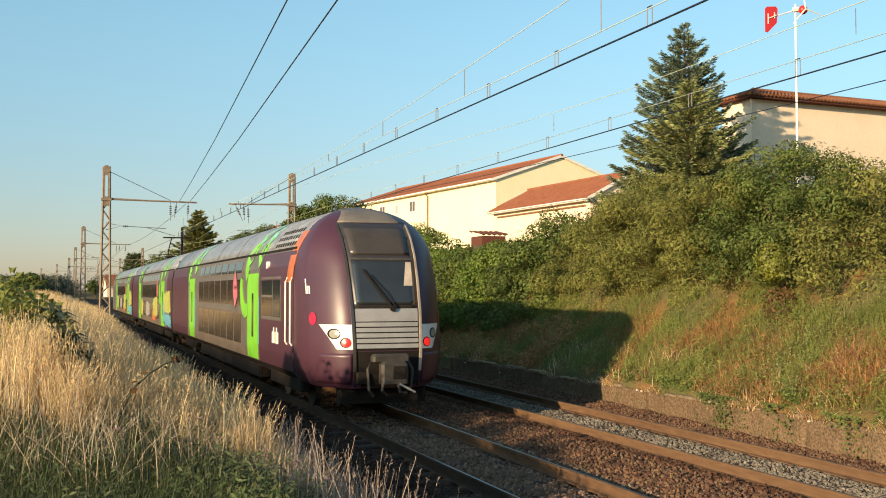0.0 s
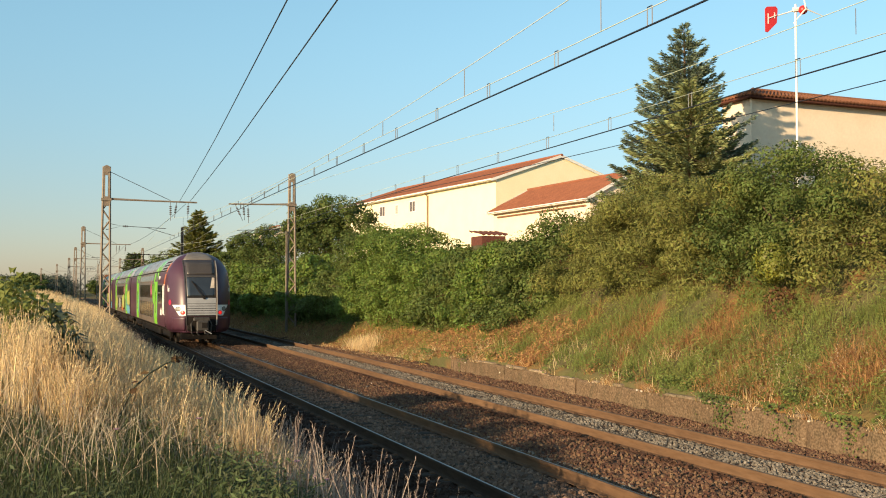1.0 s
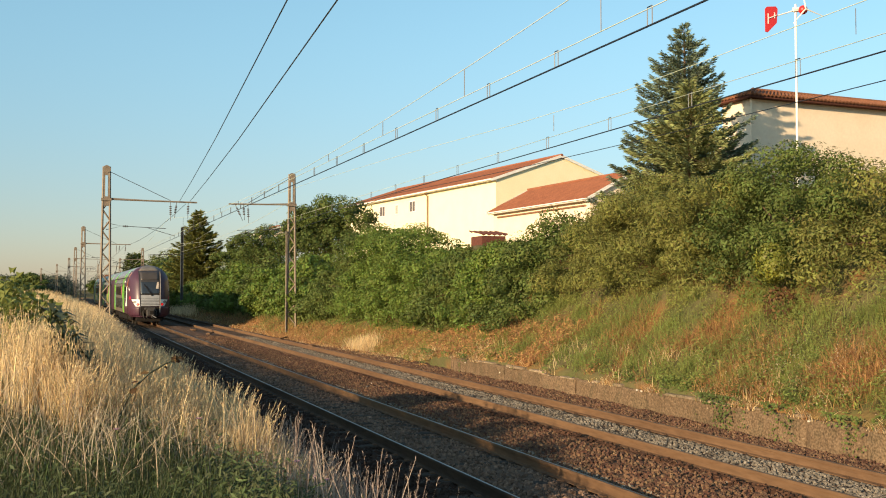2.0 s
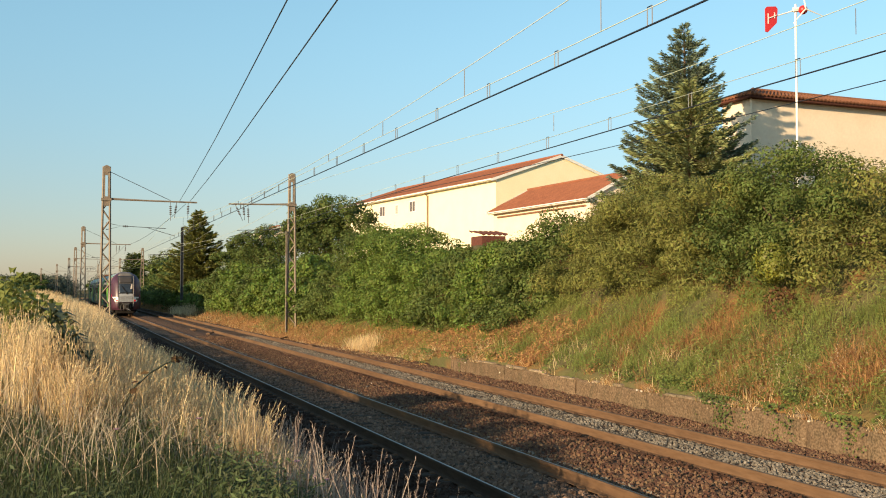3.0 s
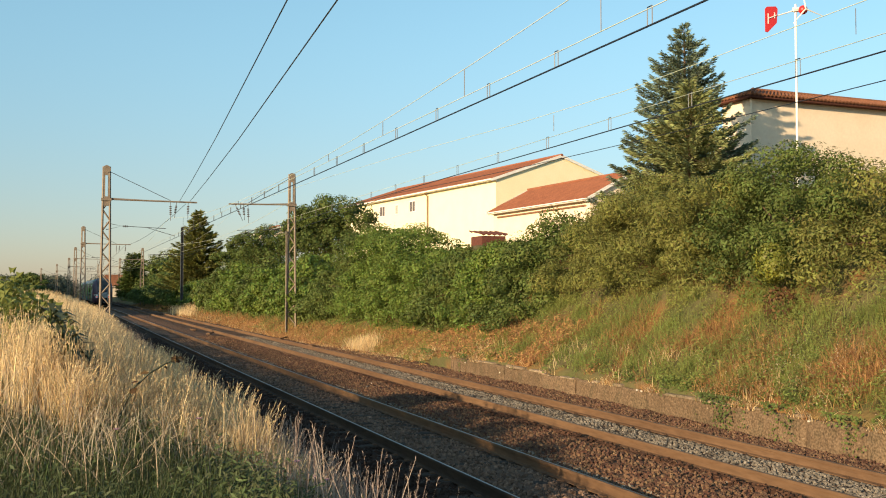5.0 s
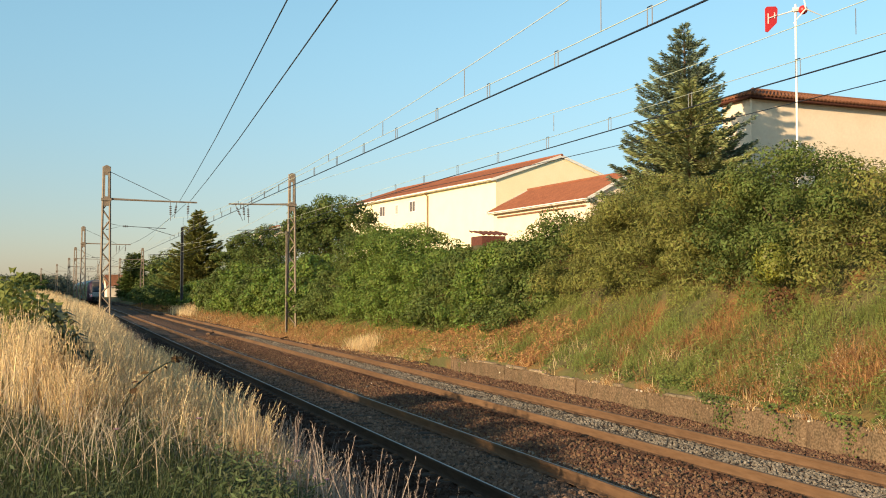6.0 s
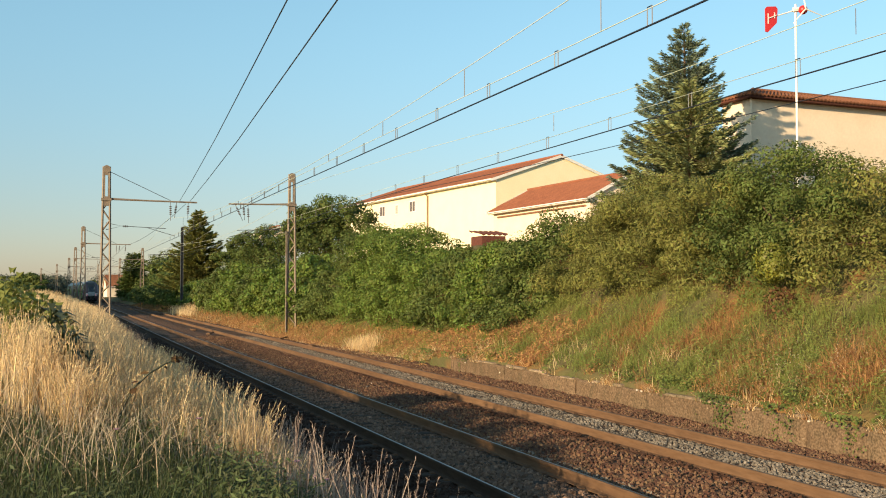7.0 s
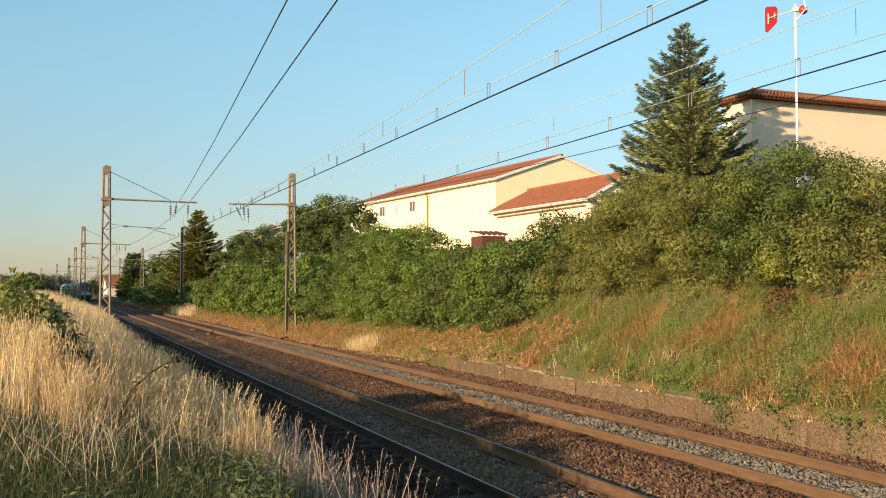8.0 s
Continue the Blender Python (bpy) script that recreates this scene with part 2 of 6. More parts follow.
def part(name, geo, material, parent, label="", smooth=False, kind=""):
    """Links one mesh (a bmesh or a pair of verts and faces) as one object under a thing or a part."""
    if isinstance(geo, tuple):
        me = mesh_from(name, geo[0], geo[1], material, smooth)
    else:
        me = bpy.data.meshes.new(name)
        geo.to_mesh(me)
        geo.free()
        me.materials.append(material)
        if smooth:
            me.polygons.foreach_set("use_smooth", [True] * len(me.polygons))
    ob = new(name, me)
    ob.parent = parent
    if label or kind:
        tagged(ob, label, kind=kind)
    return ob


def thing(name, label, category, at=(0, 0, 0), rz=0.0, group="", kind=""):
    ob = new(name)
    ob.empty_display_size = 0.2
    ob.location = at
    ob.rotation_euler = (0, 0, rz)
    return tagged(ob, label, category, group, kind)


def join(*geos):
    V, F = [], []
    for v, f in geos:
        k = len(V)
        V += list(v)
        F += [tuple(i + k for i in g) for g in f]
    return V, F


def box(x0, y0, z0, x1, y1, z1, c=0.0):
    """A block; c chamfers its upright and top edges."""
    if not c:
        V = [(x, y, z) for z in (z0, z1) for x, y in ((x0, y0), (x1, y0), (x1, y1), (x0, y1))]
        return V, [(3, 2, 1, 0), (4, 5, 6, 7), (0, 1, 5, 4), (1, 2, 6, 5), (2, 3, 7, 6), (3, 0, 4, 7)]
    ring = [(x0 + c, y0), (x1 - c, y0), (x1, y0 + c), (x1, y1 - c), (x1 - c, y1), (x0 + c, y1), (x0, y1 - c), (x0, y0 + c)]
    cx, cy = (x0 + x1) / 2, (y0 + y1) / 2
    hx, hy = (x1 - x0) / 2, (y1 - y0) / 2
    top = [(cx + (x - cx) * (1 - c / hx), cy + (y - cy) * (1 - c / hy)) for x, y in ring]
    V = [(*p, z0) for p in ring] + [(*p, z1 - c) for p in ring] + [(*p, z1) for p in top]
    F = [tuple(range(7, -1, -1)), tuple(range(16, 24))]
    for k in (0, 8):
        F += [(k + i, k + (i + 1) % 8, k + 8 + (i + 1) % 8, k + 8 + i) for i in range(8)]
    return V, F


def tube(pts, r, n=6, r2=None):
    """A round bar along points, tapering from r to r2."""
    pts = [Vector(p) for p in pts]
    V, F = [], []
    m = len(pts)
    for i, p in enumerate(pts):
        d = (pts[min(i + 1, m - 1)] - pts[max(i - 1, 0)]).normalized()
        a = d.cross(Vector((0, 0, 1)) if abs(d.z) < 0.9 else Vector((1, 0, 0))).normalized()
        b = d.cross(a)
        rr = r if r2 is None else r + (r2 - r) * i / (m - 1)
        V += [p + (a * math.cos(2 * math.pi * k / n) + b * math.sin(2 * math.pi * k / n)) * rr for k in range(n)]
    for i in range(m - 1):
        for k in range(n):
            F.append((i * n + k, i * n + (k + 1) % n, (i + 1) * n + (k + 1) % n, (i + 1) * n + k))
    F.append(tuple(range(n - 1, -1, -1)))
    F.append(tuple((m - 1) * n + k for k in range(n)))
    return V, F


def disc(c, r, d, axis="y", n=16):
    c = Vector(c)
    e = {"x": Vector((1, 0, 0)), "y": Vector((0, 1, 0)), "z": Vector((0, 0, 1))}[axis]
    return tube([c - e * d / 2, c + e * d / 2], r, n)


def prism(poly, y0, y1):
    """A shape in x and z, pushed from y0 to y1."""
    n = len(poly)
    V = [(x, y0, z) for x, z in poly] + [(x, y1, z) for x, z in poly]
    F = [tuple(range(n)), tuple(range(2 * n - 1, n - 1, -1))] + [(i, i + n, (i + 1) % n + n, (i + 1) % n) for i in range(n)]
    return V, F


def bend_line(y):
    """Sideways shift of the line where it curves away far down the track."""
    return -0.0003 * np.clip(np.asarray(y, float) - 210.0, 0, 260) ** 2


def sweep(poly, ys):
    """A closed profile in x and z, swept along y."""
    n = len(poly)
    V = [(x + float(bend_line(y)), y, z) for y in ys for x, z in poly]
    F = []
    for j in range(len(ys) - 1):
        F += [(j * n + i, j * n + (i + 1) % n, (j + 1) * n + (i + 1) % n, (j + 1) * n + i) for i in range(n)]
    F += [tuple(range(n - 1, -1, -1)), tuple((len(ys) - 1) * n + i for i in range(n))]
    return V, F


def smooth_step(a, b, x):
    t = np.clip((np.asarray(x, float) - a) / (b - a), 0, 1)
    return t * t * (3 - 2 * t)


# ---- ground: one sheet from the meadow over the cutting to the horizon ----
TRACK_B = 3.92
WALL_END = 33.0


def wave(x, y, s):
    return np.sin(x * s + 1.3 * np.sin(y * s * 0.7)) * np.cos(y * s * 0.83 + 0.7 * np.sin(x * s * 1.1))


def ground_z(x, y):
    x, y = np.asarray(x, float), np.asarray(y, float)
    x = x - bend_line(y)
    near = 1 - smooth_step(18, 70, y)
    left = -0.55 + 1.45 * (1 - smooth_step(-4.1 - 0.9 * near, -1.9, x))
    left = left + 0.55 * smooth_step(7, 15, y) * (1 - smooth_step(40, 75, y)) * (1 - smooth_step(-6.6, -4.6, x))
    left = left + 0.05 * wave(x, y, 0.9) * (1 - smooth_step(-3.6, -2.6, x)) - 0.03 * np.clip(-12 - x, 0, 60)
    foot = 6.45 + 0.6 * smooth_step(WALL_END + 2, WALL_END + 27, y)
    beyond = smooth_step(WALL_END - 2, WALL_END + 8, y)
    base = np.where(x > foot, -0.34 + 0.69 * (1 - beyond), -0.55 + 0.21 * beyond * smooth_step(5.3, 6.1, x))
    rise = 0.55 * np.clip(x - foot, 0, 2.0) + 0.85 * np.clip(x - foot - 2.0, 0, 4.6)
    cut = 1 - smooth_step(150, 330, y)
    right = base + rise * (0.15 + 0.85 * cut) + 0.10 * wave(x, y, 1.1) * smooth_step(0.3, 2.5, x - foot) + 0.02 * np.clip(x - 14, 0, 40)
    return np.where(x < 2, left, right)


def build_ground():
    xs = np.unique(np.concatenate([np.array([-2500, -1200, -600, -300, -150, -80, -50, -35, -25, -18]), np.arange(-14, -1.5, 0.35),
                                   np.array([-1, 0, 2, 4, 5.4, 5.7, 6.0, 6.3, 6.449, 6.451]), np.arange(6.7, 14, 0.4),
                                   np.array([15, 17, 20, 25, 32, 40, 55, 80, 120, 200, 400, 900, 2500])]))
    ys = np.unique(np.concatenate([np.array([-900, -300, -120, -60, -30, -15]), np.arange(-8, 60, 0.6), np.arange(60, 140, 2.5),
                                   np.arange(140, 340, 10), np.array([400, 500, 700, 1000, 1600, 2600, 4200])]))
    X, Y = np.meshgrid(xs, ys)
    Z = ground_z(X, Y)
    n = len(xs)
    V = np.stack([X, Y, Z], -1).reshape(-1, 3)
    F = [(j * n + i, j * n + i + 1, (j + 1) * n + i + 1, (j + 1) * n + i) for j in range(len(ys) - 1) for i in range(n - 1)]
    ob = new("ground", mesh_from("ground", V.tolist(), F, M_GROUND, smooth=True))
    tagged(ob, "meadow and railway cutting with dry reddish grass slopes", "ground", kind="structure")


build_ground()


# ---- the two tracks ----
Y0, Y1 = -30.0, 620.0


def rail_profile(x, side):
    w = [(-0.07, -0.172), (0.07, -0.172), (0.07, -0.160), (0.010, -0.145), (0.010, -0.045), (0.035, -0.038), (0.035, -0.006), (0.028, 0.0),
         (-0.028, 0.0), (-0.035, -0.006), (-0.035, -0.038), (-0.010, -0.045), (-0.010, -0.145), (-0.07, -0.160)]
    return [(x + a, b) for a, b in w]


def build_track(name, xc, top, label):
    tr = thing(name, label, "railway track", kind="structure")
    ys = list(np.arange(Y0, 80, 5.0)) + list(np.arange(80, Y1 + 1, 30.0))
    for s in (-1, 1):
        # only the rail next to the bank takes the shade-darkened steel
        r = part("rail", sweep(rail_profile(xc + s * 0.7535, s), ys), M_SHADERAIL if xc + s < 0 else M_RUST, tr, "steel rail with oily web darkened for the bank's shade" if xc + s < 0 else "steel rail with rust-brown web")
        part("rail_head", sweep([(xc + s * 0.7535 + a, b) for a, b in ((-0.013, 0.0), (0.013, 0.0), (0.013, 0.003), (-0.013, 0.003))], ys), top, r, "worn running surface")
    me = mesh_from("sleeper", *box(-1.25, -0.12, -0.34, 1.25, 0.12, -0.160, 0.015), M_SLEEPER)
    clip = mesh_from("rail_clip", *join(box(-0.15, -0.06, -0.178, -0.072, 0.06, -0.14, 0.01), box(0.072, -0.06, -0.178, 0.15, 0.06, -0.14, 0.01)), M_RUST)
    y = -4.0
    for k in range(150):
        ob = new("sleeper", me)
        ob.parent, ob.location = tr, (xc, y, 0)
        if y < 40:
            for s in (-1, 1):
                c = new("rail_clip", clip)
                c.parent, c.location = ob, (s * 0.7535, 0, 0)
        y += 0.6
    rest = []
    while y < 330:
        rest.append(box(xc - 1.25, y - 0.12, -0.34, xc + 1.25, y + 0.12, -0.178))
        y += 0.6
    part("sleepers", join(*rest), M_SLEEPER, tr, kind="stuff")
    return tr


build_track("track_near", 0.0, M_RAILTOP, "railway track with polished rails on dark ballast")
build_track("track_far", TRACK_B, M_RAILDULL, "rusty railway track on brown and grey ballast")


def ballast_z(x, y):
    """Height of the stone bed across the two tracks."""
    x = np.asarray(x, float)
    between = np.exp(-((x - 1.95) / 0.75) ** 2) * 0.11
    shoulder = smooth_step(5.1, 6.2, x) * 0.12 + smooth_step(-1.3, -2.2, x) * 0.33
    for c in (-0.7535, 0.7535, TRACK_B - 0.7535, TRACK_B + 0.7535):
        shoulder = shoulder + 0.055 * np.exp(-((x - c) / 0.22) ** 2)
    y = np.asarray(y, float)
    shoulder = shoulder - smooth_step(5.35, 6.3, x) * (0.04 + 0.10 * smooth_step(13, 24, y)) * (1 - smooth_step(40, 60, y))
    return -0.162 + between - shoulder + 0.02 * wave(x, np.asarray(y, float), 2.6) + 0.012 * wave(x, np.asarray(y, float), 7.1)


def build_ballast():
    ys = np.concatenate([np.arange(-10, 50, 0.3), np.arange(50, 120, 2.0), np.arange(120, 640, 20.0)])
    # the strip outside the left rail has the bank's shade in its colour
    for xs, name, label, m in ((np.linspace(-2.4, -0.7535, 14), "ballast_shoulder", "crushed stone shoulder, coloured dark for the bank's shade", M_BALLASTD),
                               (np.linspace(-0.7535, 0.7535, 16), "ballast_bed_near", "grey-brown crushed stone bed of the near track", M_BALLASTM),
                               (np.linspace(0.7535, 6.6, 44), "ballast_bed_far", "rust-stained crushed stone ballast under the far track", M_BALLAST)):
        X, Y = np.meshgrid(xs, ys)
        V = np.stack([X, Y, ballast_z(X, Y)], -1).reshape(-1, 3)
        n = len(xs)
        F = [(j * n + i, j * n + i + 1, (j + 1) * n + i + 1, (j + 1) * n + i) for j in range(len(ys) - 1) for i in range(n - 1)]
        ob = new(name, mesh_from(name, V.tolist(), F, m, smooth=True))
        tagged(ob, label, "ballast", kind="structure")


build_ballast()


def stones(name, label, material, count, pick, size, seed):
    """Loose ballast stones: small uneven blocks, joined."""
    g = np.random.default_rng(seed)
    x, y = pick(g, count)
    z = ballast_z(x, y)
    base = np.array([(-1, -1, -1), (1, -1, -1), (1, 1, -1), (-1, 1, -1), (-.7, -.7, 1), (.7, -.7, 1), (.7, .7, 1), (-.7, .7, 1)], float)
    quad = np.array([(3, 2, 1, 0), (4, 5, 6, 7), (0, 1, 5, 4), (1, 2, 6, 5), (2, 3, 7, 6), (3, 0, 4, 7)])
    P = base[None] * g.uniform(0.6, 1.25, (count, 8, 3)) * (g.uniform(0.6, 1.4, (count, 1, 3)) * size)
    a, t = g.uniform(0, 6.28, count), g.uniform(-0.7, 0.7, count)
    ca, sa, ct, st = np.cos(a)[:, None], np.sin(a)[:, None], np.cos(t)[:, None], np.sin(t)[:, None]
    X, Yv, Z = P[..., 0], P[..., 1], P[..., 2]
    X, Z = X * ct - Z * st, X * st + Z * ct
    X, Yv = X * ca - Yv * sa, X * sa + Yv * ca
    V = np.stack([X + x[:, None], Yv + y[:, None], Z + z[:, None] + size * 0.35], -1).reshape(-1, 3)
    F = (quad[None] + 8 * np.arange(count)[:, None, None]).reshape(-1, 4)
    ob = new(name, mesh_from(name, V.tolist(), F.tolist(), material))
    tagged(ob, label, "ballast stones", kind="stuff")


def near_y(g, n, a=7.0, b=60.0):
    return a + (b - a) * g.random(n) ** 1.7


def off_rails(x):
    for c in (-0.7535, 0.7535, TRACK_B - 0.7535, TRACK_B + 0.7535):
        d = x - c
        x = np.where(np.abs(d) < 0.10, c + np.sign(d) * (0.10 + np.abs(d)), x)
    return x


stones("rusty_ballast_stones", "rust-brown crushed stones between the tracks", M_STONE_R, 42000,
       lambda g, n: (off_rails(np.where(g.random(n) < 0.55, g.uniform(0.85, 3.1, n), g.uniform(4.8, 6.3, n))), near_y(g, n)), 0.021, 3)
stones("grey_ballast_stones", "grey crushed stones inside the far track", M_STONE_G, 15000,
       lambda g, n: (off_rails(np.where(g.random(n) < 0.8, g.uniform(TRACK_B - 0.35, TRACK_B + 0.62, n), g.uniform(0.82, 1.25, n))), near_y(g, n)), 0.021, 4)
stones("ballast_clods", "dark brown clods heaped beside the far track", M_CLOD, 2600,
       lambda g, n: (g.normal(2.72, 0.10, n), near_y(g, n, 8.0, 34.0)), 0.034, 6)
stones("pale_ballast_stones", "scattered pale stones on the ballast", M_LIMESPOT, 170,
       lambda g, n: (off_rails(g.uniform(0.9, 6.2, n)), near_y(g, n)), 0.014, 7)
stones("oily_ballast_stones", "stones below the bank, coloured dark for its shade", M_STONE_D, 8000,
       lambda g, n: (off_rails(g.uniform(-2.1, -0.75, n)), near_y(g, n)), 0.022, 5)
stones("greyish_ballast_stones", "grey-brown stones between the near rails", M_STONE_M, 9000,
       lambda g, n: (off_rails(g.uniform(-0.72, 0.72, n)), near_y(g, n)), 0.022, 9)


# ---- double-deck train, its tail end towards the camera; local y=0 is the nose ----
SIDE = [(1.22, 0.62), (1.38, 0.80), (1.41, 1.1), (1.41, 2.75), (1.385, 3.05), (1.32, 3.40), (1.17, 3.70), (0.95, 3.98), (0.62, 4.19), (0.30, 4.29), (0.0, 4.32)]
NOSE = 2.2


def half_width(z):
    zs = [p[1] for p in SIDE]
    xs = [p[0] for p in SIDE]
    return float(np.interp(z, zs, xs))


def rake(z):
    return float(np.interp(z, [0.6, 1.0, 1.35, 2.1, 2.7, 3.2, 3.6, 3.9, 4.1, 4.25, 4.32], [0.10, 0.03, 0.0, 0.10, 0.30, 0.52, 0.80, 1.12, 1.45, 1.9, 2.2]))


def nose_y(x, z):
    """Depth of the front's skin behind its tip."""
    u = abs(x) / max(half_width(z), 0.05)
    bulge = 0.10 * (abs(x) / 1.41) ** 2
    return rake(z) + bulge + (1.5 * max(0.0, u - 0.42) ** 2.1 * (1.0 if z < 3.0 else max(0.25, 1 - (z - 3.0) * 0.6))) / 0.6


def skin(z_list, u_list, lift=0.0):
    """A patch of the front, by heights and parts of the half width, moved outward by lift."""
    n = len(u_list)
    V = []
    for z in z_list:
        for u in u_list:
            x = u * half_width(z)
            V.append((x, nose_y(x, z) - lift, z))
    F = [(j * n + i, j * n + i + 1, (j + 1) * n + i + 1, (j + 1) * n + i) for j in range(len(z_list) - 1) for i in range(n - 1)]
    return V, F


def patch(z0, z1, xl0, xr0, xl1, xr1, lift, nz=8, nx=8):
    """A patch of the front between side lines given in metres at its lower and upper end, with a small rim."""
    V, n = [], nx + 1
    for j in range(nz + 1):
        k = j / nz
        z = z0 + (z1 - z0) * k
        a, b = xl0 + (xl1 - xl0) * k, xr0 + (xr1 - xr0) * k
        for i in range(n):
            x = a + (b - a) * i / nx
            V.append((x, nose_y(x, z) - lift, z))
    F = [(j * n + i, j * n + i + 1, (j + 1) * n + i + 1, (j + 1) * n + i) for j in range(nz) for i in range(nx)]
    k = len(V)
    V += [(x, y + lift + 0.02, z) for x, y, z in V]
    edge = [i for i in range(n)] + [j * n + nx for j in range(1, nz + 1)] + [nz * n + i for i in range(nx - 1, -1, -1)] + [j * n for j in range(nz - 1, 0, -1)]
    F += [(edge[i], edge[i - 1], edge[i - 1] + k, edge[i] + k) for i in range(len(edge))]
    return V, F


def side_x(z):
    return half_width(z)


def panel(y0, y1, z0, z1, lift=0.006, sgn=-1, nz=4, lean0=0.0):
    """A plate on the car's flank that follows its section, standing proud by lift."""
    V, F = [], []
    for j in range(nz + 1):
        z = z0 + (z1 - z0) * j / nz
        x = (side_x(z) + lift) * sgn
        V += [(x, y0 + lean0 * j / nz, z), (x, y1 + lean0 * j / nz, z)]
    for j in range(nz):
        F.append((2 * j, 2 * j + 1, 2 * j + 3, 2 * j + 2))
    k = len(V)
    V += [(x - 0.03 * sgn, y, z) for x, y, z in V]
    ring = [0] + [2 * j for j in range(1, nz + 1)] + [2 * j + 1 for j in range(nz, -1, -1)]
    F += [(ring[i], ring[i - 1], ring[i - 1] + k, ring[i] + k) for i in range(len(ring))]
    return V, F


def ribbon(line, width, lift, sgn):
    """A painted band along a line of (y, z) on the flank or roof edge, standing a hair proud."""
    pts = [Vector((a, b)) for a, b in line]
    fine = []
    for i in range(len(pts) - 1):
        p0, p1, p2, p3 = pts[max(i - 1, 0)], pts[i], pts[i + 1], pts[min(i + 2, len(pts) - 1)]
        for k in range(5):
            t = k / 5
            fine.append(0.5 * (2 * p1 + (p2 - p0) * t + (2 * p0 - 5 * p1 + 4 * p2 - p3) * t * t + (3 * p1 - p0 - 3 * p2 + p3) * t ** 3))
    fine.append(pts[-1])
    V, m = [], len(fine)
    for i, p in enumerate(fine):
        d = (fine[min(i + 1, m - 1)] - fine[max(i - 1, 0)]).normalized()
        w = width * (0.55 + 0.45 * math.sin(math.pi * (0.12 + 0.76 * i / (m - 1))))
        for q in (p + Vector((-d.y, d.x)) * w / 2, p - Vector((-d.y, d.x)) * w / 2):
            V.append(((side_x(q.y) + lift) * sgn, q.x, q.y))
    F = [(2 * i, 2 * i + 1, 2 * i + 3, 2 * i + 2) for i in range(m - 1)]
    k = len(V)
    V += [(x - 0.03 * sgn, y, z) for x, y, z in V]
    F += [(2 * i, 2 * i + 2, 2 * i + 2 + k, 2 * i + k) for i in range(m - 1)] + [(2 * i + 1, 2 * i + 1 + k, 2 * i + 3 + k, 2 * i + 3) for i in range(m - 1)]
    return V, F


def blot(yc, zc, ry, rz, seed, lift, sgn):
    """An uneven sprayed patch on the flank."""
    g = random.Random(seed)
    V = [((side_x(zc) + lift) * sgn, yc, zc)]
    n = 22
    for i in range(n):
        a = 2 * math.pi * i / n
        c, q = math.cos(a), math.sin(a)
        f = g.uniform(0.78, 1.1) / max(abs(c), abs(q)) ** 0.75
        z = max(0.86, zc + rz * q * f)
        V.append(((side_x(z) + lift) * sgn, yc + ry * c * f, z))
    F = [(0, 1 + i, 1 + (i + 1) % n) for i in range(n)]
    k = len(V)
    V += [(x - 0.03 * sgn, y, z) for x, y, z in V]
    F += [(1 + i, 1 + i + k, 1 + (i + 1) % n + k, 1 + (i + 1) % n) for i in range(n)]
    return V, F


def car_shell(y0, y1, zlo, zhi):
    """The part of a car's closed section between two heights, on both flanks."""
    pts = [(half_width(z), z) for z in sorted({zlo, zhi, *[p[1] for p in SIDE if zlo < p[1] < zhi]})]
    ys = list(np.linspace(y0, y1, 6))
    if zhi >= 4.32:
        ring = pts + [(-x, z) for x, z in reversed(pts[:-1])]
    else:
        ring = pts + [(-x, z) for x, z in reversed(pts)]
    return sweep(ring, ys)


